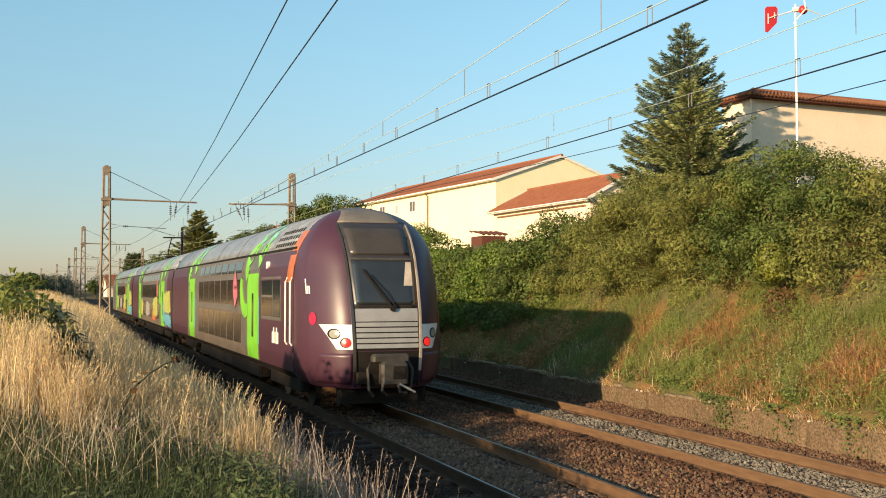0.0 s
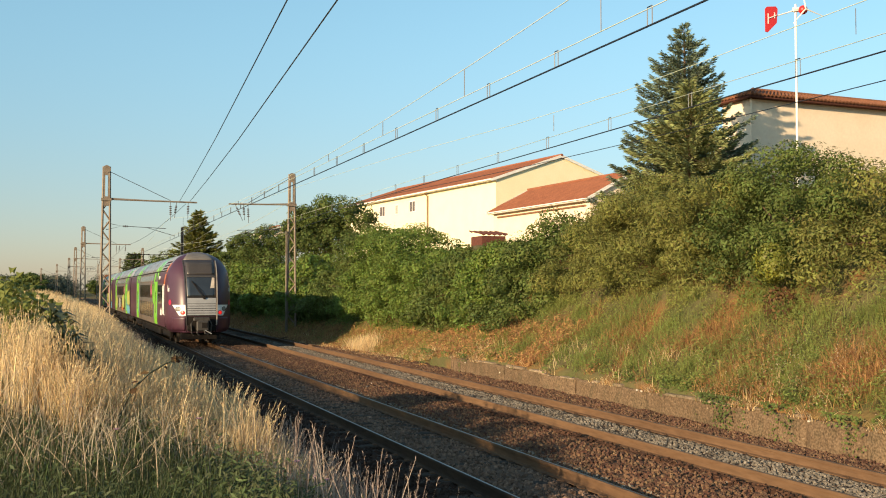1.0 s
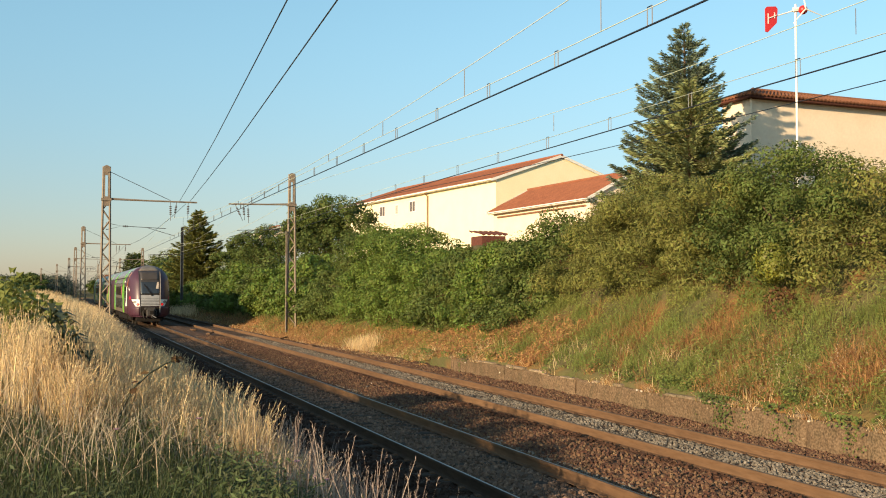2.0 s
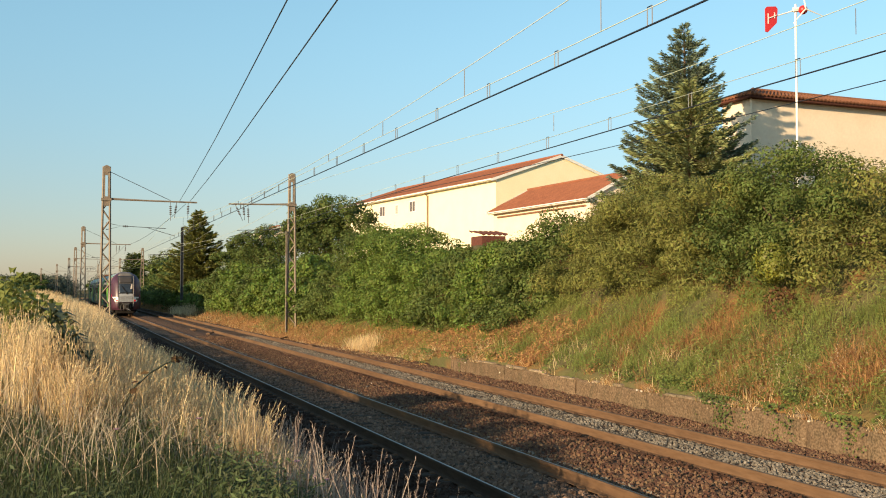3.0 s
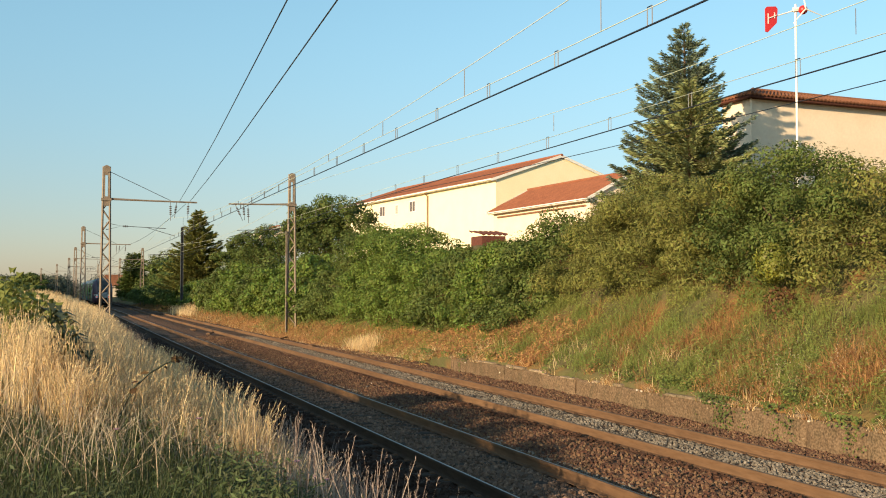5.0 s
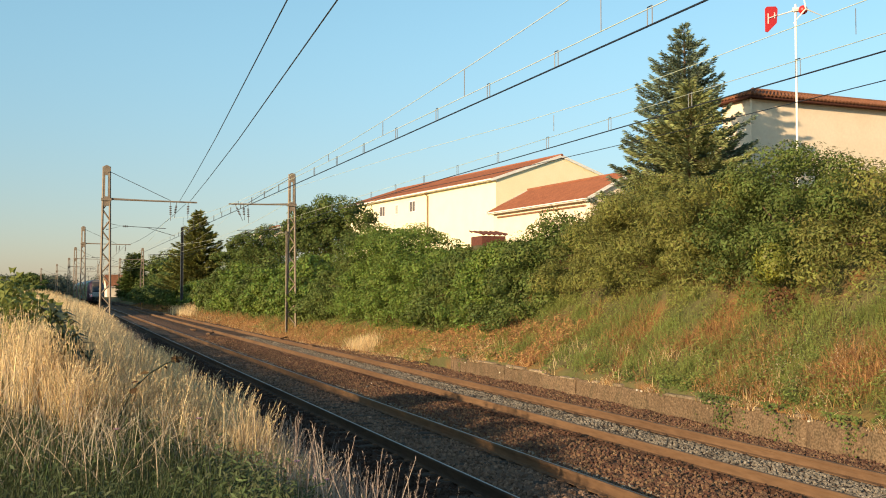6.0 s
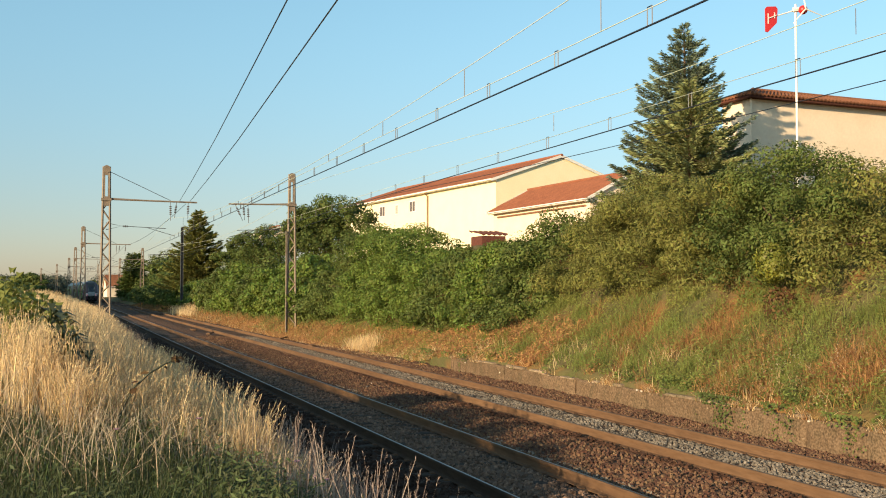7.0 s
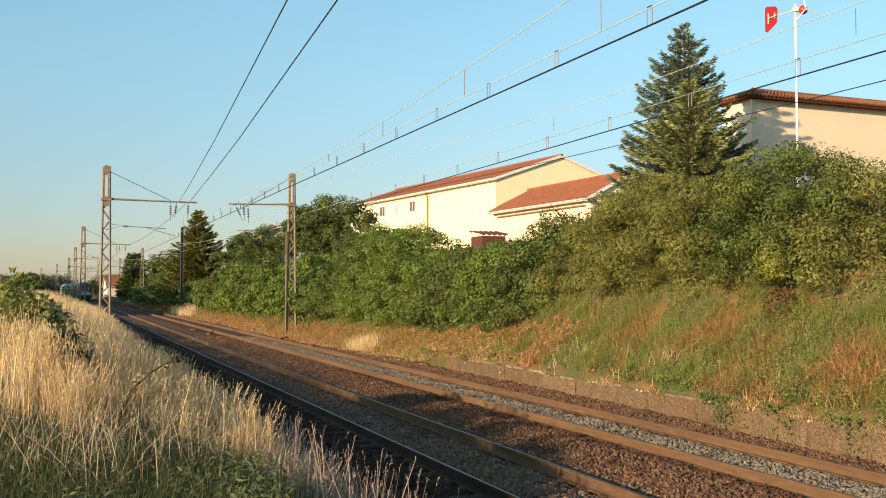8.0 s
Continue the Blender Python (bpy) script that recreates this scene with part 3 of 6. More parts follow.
def build_train():
    train = thing("double_deck_train", "plum and grey double-deck train with lime green doors, running away", "train")
    L = [0.0, 27.2, 53.6, 80.8]
    for c in range(3):
        a, b = L[c] + (0.3 if c else 0.0), L[c + 1] - (0.3 if c < 2 else 0.0)
        a0 = NOSE if c == 0 else a
        body = part("car_body", car_shell(a0, b, 0.62, 3.44), M_TGREY, train, "warm grey lower and upper flank of the car", smooth=False)
        part("car_roof", car_shell(a0, b, 3.442, 4.32), M_ROOF, body, "blue-grey rounded roof", smooth=True)
        # roof joints
        for k in range(1, 6):
            y = a0 + (b - a0) * k / 6
            rib = [(half_width(z) + 0.012, z + 0.008) for z in (3.45, 3.6, 3.8, 4.0, 4.2, 4.32)]
            ring = rib + [(-x, z) for x, z in reversed(rib)]
            part("roof_joint", sweep(ring, [y - 0.03, y + 0.03]), M_TGREY, body)
        part("roof_gutter", join(*[box(s * 1.315 - 0.02, a0 + 0.1, 3.41, s * 1.315 + 0.02, b - 0.1, 3.46) for s in (-1, 1)]), M_DARK, body, "dark rain gutter")
        # ends in plum
        ends = []
        if c != 0:
            ends.append((a, a + 2.3))
        if c == 0:
            ends.append((NOSE, 6.2))
        if c < 2:
            ends.append((b - 5.4, b))
        for e0, e1 in ends:
            for s in (-1, 1):
                part("plum_end_panel", panel(e0, e1, 0.80, 3.38, 0.012, s, nz=16), M_PURPLE, body, "plum painted end panel")
        # doors
        d1 = 6.35 if c == 0 else a + 3.6
        d2 = b - 7.6 if c == 0 else b - 7.4
        for d in (d1, d2):
            for s in (-1, 1):
                dr = part("door", panel(d, d + 1.55, 0.82, 2.95, 0.014, s, nz=6), M_LIME, body, "lime green sliding door")
                part("door_window", panel(d + 0.62, d + 0.83, 1.35, 2.45, 0.022, s, nz=3), M_TGLASS, dr)
                part("door_light_strip", panel(d - 0.16, d - 0.04, 1.2, 2.35, 0.014, s, nz=3), M_TURQ if c != 1 else M_YEL, body, "pale painted strip beside the door")
                part("green_sweep", ribbon([(d + 1.5, 2.9), (d + 1.75, 3.12), (d + 1.62, 3.36), (d + 1.2, 3.52), (d + 1.0, 3.70), (d + 1.15, 3.86)], 0.50, 0.020, s), M_LIME, body, "lime green sweep running over the roof edge")
                part("green_sweep", ribbon([(d + 0.15, 3.22), (d - 0.05, 3.40), (d - 0.2, 3.58), (d - 0.1, 3.74)], 0.52, 0.022, s), M_LIME, body, "lime green blot on the roof edge")
                part("mint_sweep", ribbon([(d + 1.1, 3.80), (d + 0.75, 3.92), (d + 0.45, 4.02), (d + 0.3, 4.10)], 0.34, 0.024, s), M_MINT, body, "mint green tip of the sweep")
                part("mint_sweep", ribbon([(d - 0.1, 3.70), (d - 0.35, 3.84), (d - 0.7, 3.96)], 0.36, 0.024, s), M_MINT, body, "mint green tip of the sweep")
        # upper and lower windows
        w0, w1 = d1 + 2.5, d2 - 1.2
        nwin = 7
        step = (w1 - w0) / nwin
        for s in (-1, 1):
            part("window_band", panel(w0 - 0.1, w1 + 0.05, 2.95, 3.34, 0.006, s, nz=5), M_GRIME, body, "brown-grey upper window band")
            part("window_band", panel(w0 - 0.1, w1 + 0.05, 1.0, 1.95, 0.006, s, nz=3), M_GRIME, body)
            for k in range(nwin):
                y = w0 + k * step
                part("upper_window", panel(y + 0.09, y + step - 0.09, 2.12, 2.82, 0.012, s, nz=3), M_TWIN, body)
                part("top_window", panel(y + 0.12, y + step - 0.12, 3.0, 3.31, 0.014, s, nz=4), M_TGLASS, body)
                part("lower_window", panel(y + 0.09, y + step - 0.09, 1.1, 1.90, 0.014, s, nz=3), M_TWIN, body)
            part("pink_sweep", ribbon([(w0 + 0.9, 2.9), (w0 + 1.1, 2.65), (w0 + 1.0, 2.4), (w0 + 0.85, 2.2)], 0.62, 0.024, s), M_PINK, body)
            part("green_curl", ribbon([(d1 + 1.5, 2.02), (d1 + 1.95, 2.0), (d1 + 2.35, 2.2), (d1 + 2.5, 2.55), (d1 + 2.45, 2.85)], 0.42, 0.022, s), M_LIME, body, "lime green hooked curl")
            if c:
                for m, yc, zc, ry, rz, lab in ((M_YEL, a + 2.0, 1.95, 1.6, 0.55, "yellow-green sprayed patch"), (M_SKYB, a + 1.7, 1.15, 1.5, 0.30, "blue sprayed patch"),
                                               (M_YEL, a + 8.2, 1.7, 1.3, 0.55, "yellow-green sprayed patch"), (M_ORANGE, a + 9.0, 1.25, 1.1, 0.30, "orange sprayed patch"),
                                               (M_TURQ, a + 3.6, 1.5, 0.5, 0.55, "turquoise sprayed patch"), (M_SILVER, a + 13.0, 1.5, 1.4, 0.4, "silver sprayed patch"), (M_YEL, a + 17.5, 1.55, 1.2, 0.5, "yellow-green sprayed patch")):
                    part("sprayed_patch", blot(yc, zc, ry, rz, int(yc * 7) + c, 0.024 + 0.003 * (m is M_YEL), s), m, body, lab)
            part("lower_flank", panel(a0 + 4.0, b - 0.2, 0.80, 1.0, 0.009, s, nz=2), M_GRIME, body, "brown grimy lower flank")
            part("skirt", panel(a0 + 0.2, b - 0.2, 0.63, 0.80, 0.004, s, nz=2), M_DARK, body)
        # running gear
        for by in (a + 4.3, b - 4.2):
            bogie = part("bogie", join(box(-1.15, by - 1.75, 0.34, -0.95, by + 1.75, 0.66, 0.04), box(0.95, by - 1.75, 0.34, 1.15, by + 1.75, 0.66, 0.04),
                                       box(-1.0, by - 0.25, 0.36, 1.0, by + 0.25, 0.62, 0.03)), M_DARK, train, "sooty steel bogie frame")
            for w in (-1.25, 1.25):
                for s in (-1, 1):
                    part("wheel", disc((s * 0.755, by + w, 0.46), 0.46, 0.13, "x", 20), M_STEEL, bogie)
        part("underframe_box", box(-1.15, a + 7.6, 0.28, 1.15, b - 7.4, 0.66, 0.05), M_DARK, train, "dark equipment boxes under the floor")
        if c < 2:
            part("gangway_bellows", join(*[box(-1.12, L[c + 1] - 0.30 + 0.12 * k, 0.8, 1.12, L[c + 1] - 0.22 + 0.12 * k, 3.8, 0.02) for k in range(5)]), M_DARK, train, "black folded gangway")
    # far end of the set: closed
    part("far_cab_end", box(-1.30, 80.6, 0.65, 1.30, 81.3, 3.6, 0.2), M_PURPLE, train, "plum far cab")
    # the cab front
    zs = [0.62, 0.75, 0.9, 1.1, 1.3, 1.5, 1.75, 2.0, 2.25, 2.5, 2.75, 3.0, 3.2, 3.4, 3.6, 3.75, 3.9, 4.02, 4.12, 4.2, 4.26, 4.29]
    us = list(np.linspace(-1, 1, 49))
    V, F = skin(zs, us)
    n = len(us)
    k0 = len(V)
    for z in zs:
        V += [(-half_width(z), NOSE, z), (half_width(z), NOSE, z)]
    for j in range(len(zs) - 1):
        F.append((k0 + 2 * j, j * n, (j + 1) * n, k0 + 2 * j + 2))
        F.append((j * n + n - 1, k0 + 2 * j + 1, k0 + 2 * j + 3, (j + 1) * n + n - 1))
    top = (len(zs) - 1) * n
    F.append(tuple([k0 + 2 * len(zs) - 2] + [top + i for i in range(n)] + [k0 + 2 * len(zs) - 1]))
    cab = part("cab_shell", (V, F), M_PURPLE, train, "plum rounded cab with raked front", smooth=True)
    part("nose_dome", patch(3.92, 4.27, -0.72, 0.72, -0.42, 0.42, 0.012, 6, 10), M_ROOFB, cab, "dusty grey dome above the windscreen", smooth=True)
    part("front_mask", patch(2.17, 3.91, -0.645, 0.645, -0.73, 0.73, 0.012, 14, 10), M_MASK, cab, "dark front mask round the windscreen", smooth=True)
    part("windscreen", patch(2.24, 3.12, -0.60, 0.60, -0.625, 0.625, 0.022, 10, 10), M_TGLASS, cab, "dark raked windscreen", smooth=True)
    part("windscreen_header", patch(3.14, 3.175, -0.63, 0.63, -0.635, 0.635, 0.028, 1, 8), M_STEEL, cab)
    part("destination_panel", patch(3.24, 3.80, -0.61, 0.61, -0.65, 0.65, 0.020, 6, 8), M_DEST, cab, "dark glazed panel above the windscreen", smooth=True)
    # beige patch laid on the glass to paint the sunlit pillar inside
    part("cab_blind", patch(2.62, 3.10, 0.40, 0.585, 0.50, 0.61, 0.026, 4, 3), M_BEIGE, cab, "pale patch on the windscreen, painted for the sunlit cab pillar")
    part("front_panel", patch(1.92, 2.17, -0.635, 0.635, -0.64, 0.64, 0.020, 3, 8), M_SILVER, cab, "silver front panel")
    for k in range(5):
        z = 1.40 + k * 0.105
        part("grille_slat", patch(z, z + 0.08, -0.63, 0.63, -0.63, 0.63, 0.028, 1, 8), M_SILVER, cab)
    part("grille_backing", patch(1.36, 1.93, -0.635, 0.635, -0.635, 0.635, 0.008, 2, 8), M_DARK, cab)
    for s in (-1, 1):
        part("mask_edge", patch(0.95, 3.9, s * 0.665 - 0.03, s * 0.665 + 0.03, s * 0.745 - 0.02, s * 0.745 + 0.02, 0.035, 20, 2),
             M_BEIGE if s > 0 else M_MASK, cab, "narrow edge trim of the mask")
        # headlight cluster
        x0, x1 = (0.70, 1.24)
        a, b2 = (s * x0, s * x1) if s > 0 else (s * x1, s * x0)
        lamp = part("headlight_housing", patch(1.38, 1.86, a if s > 0 else a + 0.26, b2 - 0.26 if s > 0 else b2, a, b2, 0.022, 6, 8), M_WHITE, cab, "white headlight housing")
        for lx, lz, r, m, nm in ((1.02, 1.68, 0.105, M_DARK, "lamp_ring"), (1.02, 1.68, 0.082, M_LENS, "headlight"), (0.83, 1.51, 0.10, M_DARK, "lamp_ring"), (0.83, 1.51, 0.082, M_TAIL, "tail_light")):
            V = []
            F = []
            for rr in (0.0, 0.6, 1.0):
                for i in range(16):
                    q = 2 * math.pi * i / 16
                    x, z = s * lx + r * rr * math.cos(q), lz + r * rr * math.sin(q)
                    V.append((x, nose_y(x, z) - (0.034 if nm == "lamp_ring" else 0.055) + 0.012 * rr, z))
            for j in range(2):
                F += [(j * 16 + i, j * 16 + (i + 1) % 16, (j + 1) * 16 + (i + 1) % 16, (j + 1) * 16 + i) for i in range(16)]
            part(nm, (V, F), m, lamp, {"tail_light": "lit red tail lamp", "headlight": "unlit round headlight", "lamp_ring": "dark lamp ring"}[nm])
        part("corner_skirt", patch(0.70, 1.30, s * 0.98 - 0.27, s * 0.98 + 0.27, s * 0.98 - 0.27, s * 0.98 + 0.27, 0.018, 8, 10), M_PURPLE, cab, "plum lower corner panel", smooth=True)
    # no hollow here: the recess's shade is the near-black colour of a flat patch
    part("buffer_recess", patch(0.64, 1.34, -0.66, 0.66, -0.66, 0.66, 0.010, 3, 6), M_DARK, cab, "coupler recess, its shade painted as a flat dark patch")
    part("snow_plough", box(-0.9, 0.35, 0.30, 0.9, 0.6, 0.62, 0.05), M_DARK, cab)
    coupler = part("coupler", join(disc((0, -0.12, 0.98), 0.13, 0.5, "y", 14), box(-0.27, -0.48, 0.74, 0.27, -0.22, 1.16, 0.05), box(-0.40, -0.34, 1.16, 0.34, -0.10, 1.30, 0.04)), M_DKSTEEL, train, "steel coupler head")
    part("coupler_mouth", box(-0.05, -0.50, 0.84, 0.20, -0.46, 1.08, 0.01), M_DARK, coupler, "dark coupler mouth")
    for pts in (((-0.36, -0.20, 1.26), (-0.50, -0.30, 1.02), (-0.48, -0.33, 0.62), (-0.38, -0.28, 0.50)), ((0.30, -0.20, 1.22), (0.40, -0.30, 1.0), (0.36, -0.33, 0.66), (0.20, -0.30, 0.52)),
                ((-0.22, -0.42, 0.80), (-0.26, -0.46, 0.62), (-0.16, -0.40, 0.52)), ((0.05, -0.42, 0.80), (0.10, -0.46, 0.58), (0.24, -0.42, 0.55))):
        part("hose", tube(pts, 0.032, 7), M_DKSTEEL, coupler)
    part("pale_lever", tube([(0.08, -0.50, 0.74), (0.38, -0.52, 0.58)], 0.022, 6), M_SILVER, coupler)
    for s in (-1, 1):
        part("buffer_beam", box(s * 0.52 - 0.12, -0.02, 0.72, s * 0.52 + 0.12, 0.2, 0.95, 0.03), M_DARK, cab)
    part("wiper", join(tube([(0.12, nose_y(0.1, 2.2) - 0.06, 2.18), (-0.12, nose_y(0.1, 2.5) - 0.06, 2.50), (-0.42, nose_y(0.4, 2.95) - 0.06, 2.95)], 0.018),
                       tube([(0.18, nose_y(0.1, 2.2) - 0.06, 2.2), (0.0, nose_y(0.1, 2.5) - 0.07, 2.5), (-0.3, nose_y(0.4, 2.85) - 0.07, 2.85)], 0.012),
                       disc((0.12, nose_y(0.1, 2.18) - 0.05, 2.17), 0.06, 0.06, "y", 10)), M_DARK, cab, "long black windscreen wiper")
    for s in (-1, 1):
        for y in (2.3, 2.8):
            part("grab_rail", tube([(s * 1.42, y, 1.36), (s * 1.46, y, 1.42), (s * 1.46, y, 2.72), (s * 1.42, y, 2.80)], 0.022), M_WHITE, cab, "white vertical grab rail")
        part("cab_window_frame", panel(3.48, 5.92, 1.84, 2.84, 0.014, s, nz=4), M_TGREY, cab, "pale frame round the cab windows")
        part("step_light", disc((s * 1.40, 5.1, 3.12), 0.09, 0.08, "x", 12), M_WHITE, cab, "round white lamp")
        part("cab_side_window", panel(4.5, 5.82, 2.42, 2.76, 0.020, s, nz=4), M_TGLASS, cab)
        part("cab_side_window", panel(4.5, 5.82, 1.92, 2.36, 0.020, s, nz=4), M_TWIN, cab)
        part("cab_side_window", panel(3.58, 4.38, 1.92, 2.76, 0.020, s, nz=4), M_TGLASS, cab)
        part("orange_sweep", panel(2.3, 2.9, 2.7, 3.8, 0.014, s, nz=6, lean0=-0.3), M_ORANGE, cab, "orange painted sweep")
        part("region_mark", join(*[panel(3.75 + 0.16 * k, 3.85 + 0.16 * k, 1.32, 1.32 + (0.36 if k % 2 else 0.26), 0.016, s, nz=1) for k in range(5)]), M_WHITE, cab, "white lettering bars")
        for q in range(3):
            part("operator_mark", patch(2.46, 2.62 + 0.14 * (q == 0), *sorted((s * (1.398 - 0.022 * q), s * (1.386 - 0.022 * q))) * 2, 0.016, 2, 1), M_WHITE, cab, "white lettering bar")
        V, F = [], []
        for rr in (0.0, 1.0):
            for i in range(14):
                q = 2 * math.pi * i / 14
                x, z = s * (1.325 + 0.05 * rr * math.cos(q)), 1.97 + 0.13 * rr * math.sin(q)
                V.append((x + s * 0.004, nose_y(x, z) - 0.014, z))
        F = [(i, (i + 1) % 14, 14 + (i + 1) % 14, 14 + i) for i in range(14)]
        part("crimson_badge", (V, F), M_CRIM, cab, "round crimson badge")
        for i in range(9):
            for j in range(3):
                part("roof_vent", panel(2.7 + 0.26 * i, 2.84 + 0.26 * i, 3.52 + 0.15 * j, 3.60 + 0.15 * j, 0.012, s, nz=1), M_DARK, cab)
    # pantograph on the middle car
    pan = part("pantograph", join(tube([(-0.5, 39, 4.34), (-0.35, 40.4, 4.75), (-0.3, 39.2, 5.38)], 0.03), tube([(0.5, 39, 4.34), (0.35, 40.4, 4.75), (0.3, 39.2, 5.38)], 0.03),
                                  box(-0.75, 38.9, 5.37, 0.75, 39.0, 5.42), box(-0.75, 39.4, 5.37, 0.75, 39.5, 5.42), box(-0.6, 38.6, 4.30, 0.6, 40.0, 4.38)), M_DARK, train, "raised pantograph")
    return train


TRAIN = build_train()


# ---- catenary masts and wires ----
def lattice_mast(H, w0, w1, mat_, rod, name, label):
    """A riveted lattice mast: two upright channels joined by zigzag bars, its top plated."""
    mast = thing(name, label, "catenary mast", group="catenary masts along the line")
    zb = -0.4

    def half(z):
        return w0 + (w1 - w0) * (z - zb) / (H - zb)
    for s in (-1, 1):
        part("upright_channel", tube([(s * half(zb), 0, zb), (s * half(H), 0, H)], rod * 1.5, 4), mat_, mast)
        part("upright_flange", tube([(s * half(zb), 0.16, zb), (s * half(H - 2), 0.10, H - 2)], rod * 0.9, 4), mat_, mast)
    z, k = 0.4, 1
    while z < H - 2.0:
        z2 = z + 0.62
        part("lattice_bar", tube([(k * half(z), 0.0, z), (-k * half(z2), 0.0, z2)], rod * 1.05, 4), mat_, mast)
        z, k = z2, -k
    plate = part("top_plate", join(box(-half(H - 2.1), -0.05, H - 2.2, -half(H - 2.1) + 0.12, 0.10, H - 0.15), box(half(H - 2.1) - 0.12, -0.05, H - 2.2, half(H - 2.1), 0.10, H - 0.15),
                                   box(-half(H - 2.1), -0.045, H - 2.3, half(H - 2.1), 0.095, H - 1.75), box(-half(H - 2.1), -0.045, H - 0.5, half(H - 2.1), 0.095, H - 0.15)), mat_, mast, "plated mast head")
    part("mast_cap", disc((0, 0.02, H - 0.15), half(H) + 0.06, 0.2, "y", 14), mat_, mast, "rounded mast cap")
    part("collar", box(-half(8) - 0.1, -0.12, 7.75, half(8) + 0.1, 0.2, 7.9), mat_, mast)
    return mast


def add_arm(mast, side, length):
    """The cross-arm with its tie rod, hangers, insulators and registration arm."""
    s = side
    arm = part("cross_arm", join(tube([(0, 0, 7.84), (s * length, 0, 7.78)], 0.055, 6), tube([(0, 0.06, 7.92), (s * length * 0.7, 0.02, 7.80)], 0.02, 5)), M_MASTC, mast, "horizontal steel cross-arm")
    part("tie_rod", tube([(s * 0.2, 0, 9.45), (s * length * 0.70, 0, 7.86)], 0.018, 5), M_MASTD, mast, "slanting tie rod")
    for k, (x, lean_y, drop) in enumerate(((length * 0.70, -0.3, 1.15), (length * 0.77, 0.2, 0.95), (length * 0.90, -1.6, 1.1))):
        part("hanger", tube([(s * x, 0, 7.78), (s * (x - 0.10 * k), lean_y, 7.78 - drop)], 0.016, 5), M_MASTD, arm)
        for j in range(5):
            f = 0.25 + 0.10 * j
            part("insulator", disc((s * (x - 0.10 * k * f), lean_y * f, 7.78 - drop * f), 0.07, 0.05, "z", 10), M_INSUL, arm)
    part("registration_arm", join(tube([(0, 0, 6.45), (s * 0.9, 0, 6.28), (0, 0, 6.05)], 0.022, 5), tube([(s * 0.9, 0, 6.28), (s * 3.4, 0, 6.18)], 0.018, 5),
                                  tube([(s * 2.3, 0, 6.22), (s * 3.9, 0, 5.75)], 0.016, 5)), M_MASTD, mast, "light registration arm")
    for j in range(3):
        part("insulator", disc((s * (1.0 + 0.09 * j), 0, 6.27), 0.06, 0.05, "x", 10), M_INSUL, mast)


MAST_Y = [64.0, 126.3, 188.6, 250.9, 313.2, 375.5]


def build_masts():
    left = lattice_mast(9.75, 0.30, 0.17, M_MASTC, 0.045, "catenary_mast", "weathered lattice steel catenary mast beside the track")
    add_arm(left, 1, 5.2)
    left.location = (-3.53, MAST_Y[0], 0)
    right = lattice_mast(9.75, 0.29, 0.16, M_MASTC, 0.045, "catenary_mast", "weathered lattice steel catenary mast at the foot of the slope")
    add_arm(right, -1, 3.9)
    right.location = (7.5, MAST_Y[0] + 0.3, 0)
    part("cable_pipe", tube([(-0.36, -0.1, -0.4), (-0.36, -0.1, 6.2)], 0.04, 8), M_MASTC, right, "pale cable pipe")
    for y in MAST_Y[1:]:
        copy_thing(left, pose(-3.53 + float(bend_line(y)), y, 0))
        if y > 130:
            copy_thing(right, pose(7.5 + float(bend_line(y)), y, 0))
    pole = thing("catenary_mast", "plain dark grey steel post on the slope's foot", "catenary mast", (7.5, MAST_Y[1], 0), group="catenary masts along the line")
    for s in (-1, 1):
        part("flange", box(s * 0.14 - 0.02, -0.16, -0.5, s * 0.14 + 0.02, 0.16, 9.9), M_POLE, pole)
    part("web", box(-0.12, -0.015, -0.5, 0.12, 0.015, 9.9), M_MASTD, pole)
    part("cross_arm", join(tube([(-0.2, 0, 6.75), (-3.9, 0, 6.6)], 0.045, 6), tube([(-0.2, 0, 8.3), (-2.6, 0, 6.68)], 0.015, 5)), M_MASTD, pole, "slim steel cross-arm")
    for k in range(4):
        part("insulator", disc((-3.2 - 0.1 * k, 0, 6.5 - 0.09 * k), 0.06, 0.05, "z", 10), M_INSUL, pole)


build_masts()


def sag(y, low, k, span0=1.6, span=62.3):
    d = ((y - span0) % span) - span / 2
    return low + k * d * d


def wire(name, label, pts, r, m, drops=(), dm=None):
    w = thing(name, label, "overhead wire")
    pts = [(a + float(bend_line(b)), b, c) for a, b, c in pts]
    part("conductor", tube(pts, r, 5), m, w)
    for a, b in drops:
        part("dropper", tube([a, b], 0.007, 4), dm or M_WIRE, w)
    return w


def loop_drops(x, y_list, z0, z1):
    """Narrow wire loops that hang the contact wire."""
    V = []
    for y in y_list:
        V += [((x, y - 0.05, z0), (x, y - 0.05, z1)), ((x, y + 0.05, z0), (x, y + 0.05, z1)), ((x, y - 0.05, z1), (x, y + 0.05, z1)), ((x, y - 0.05, z0), (x, y + 0.05, z0))]
    return V


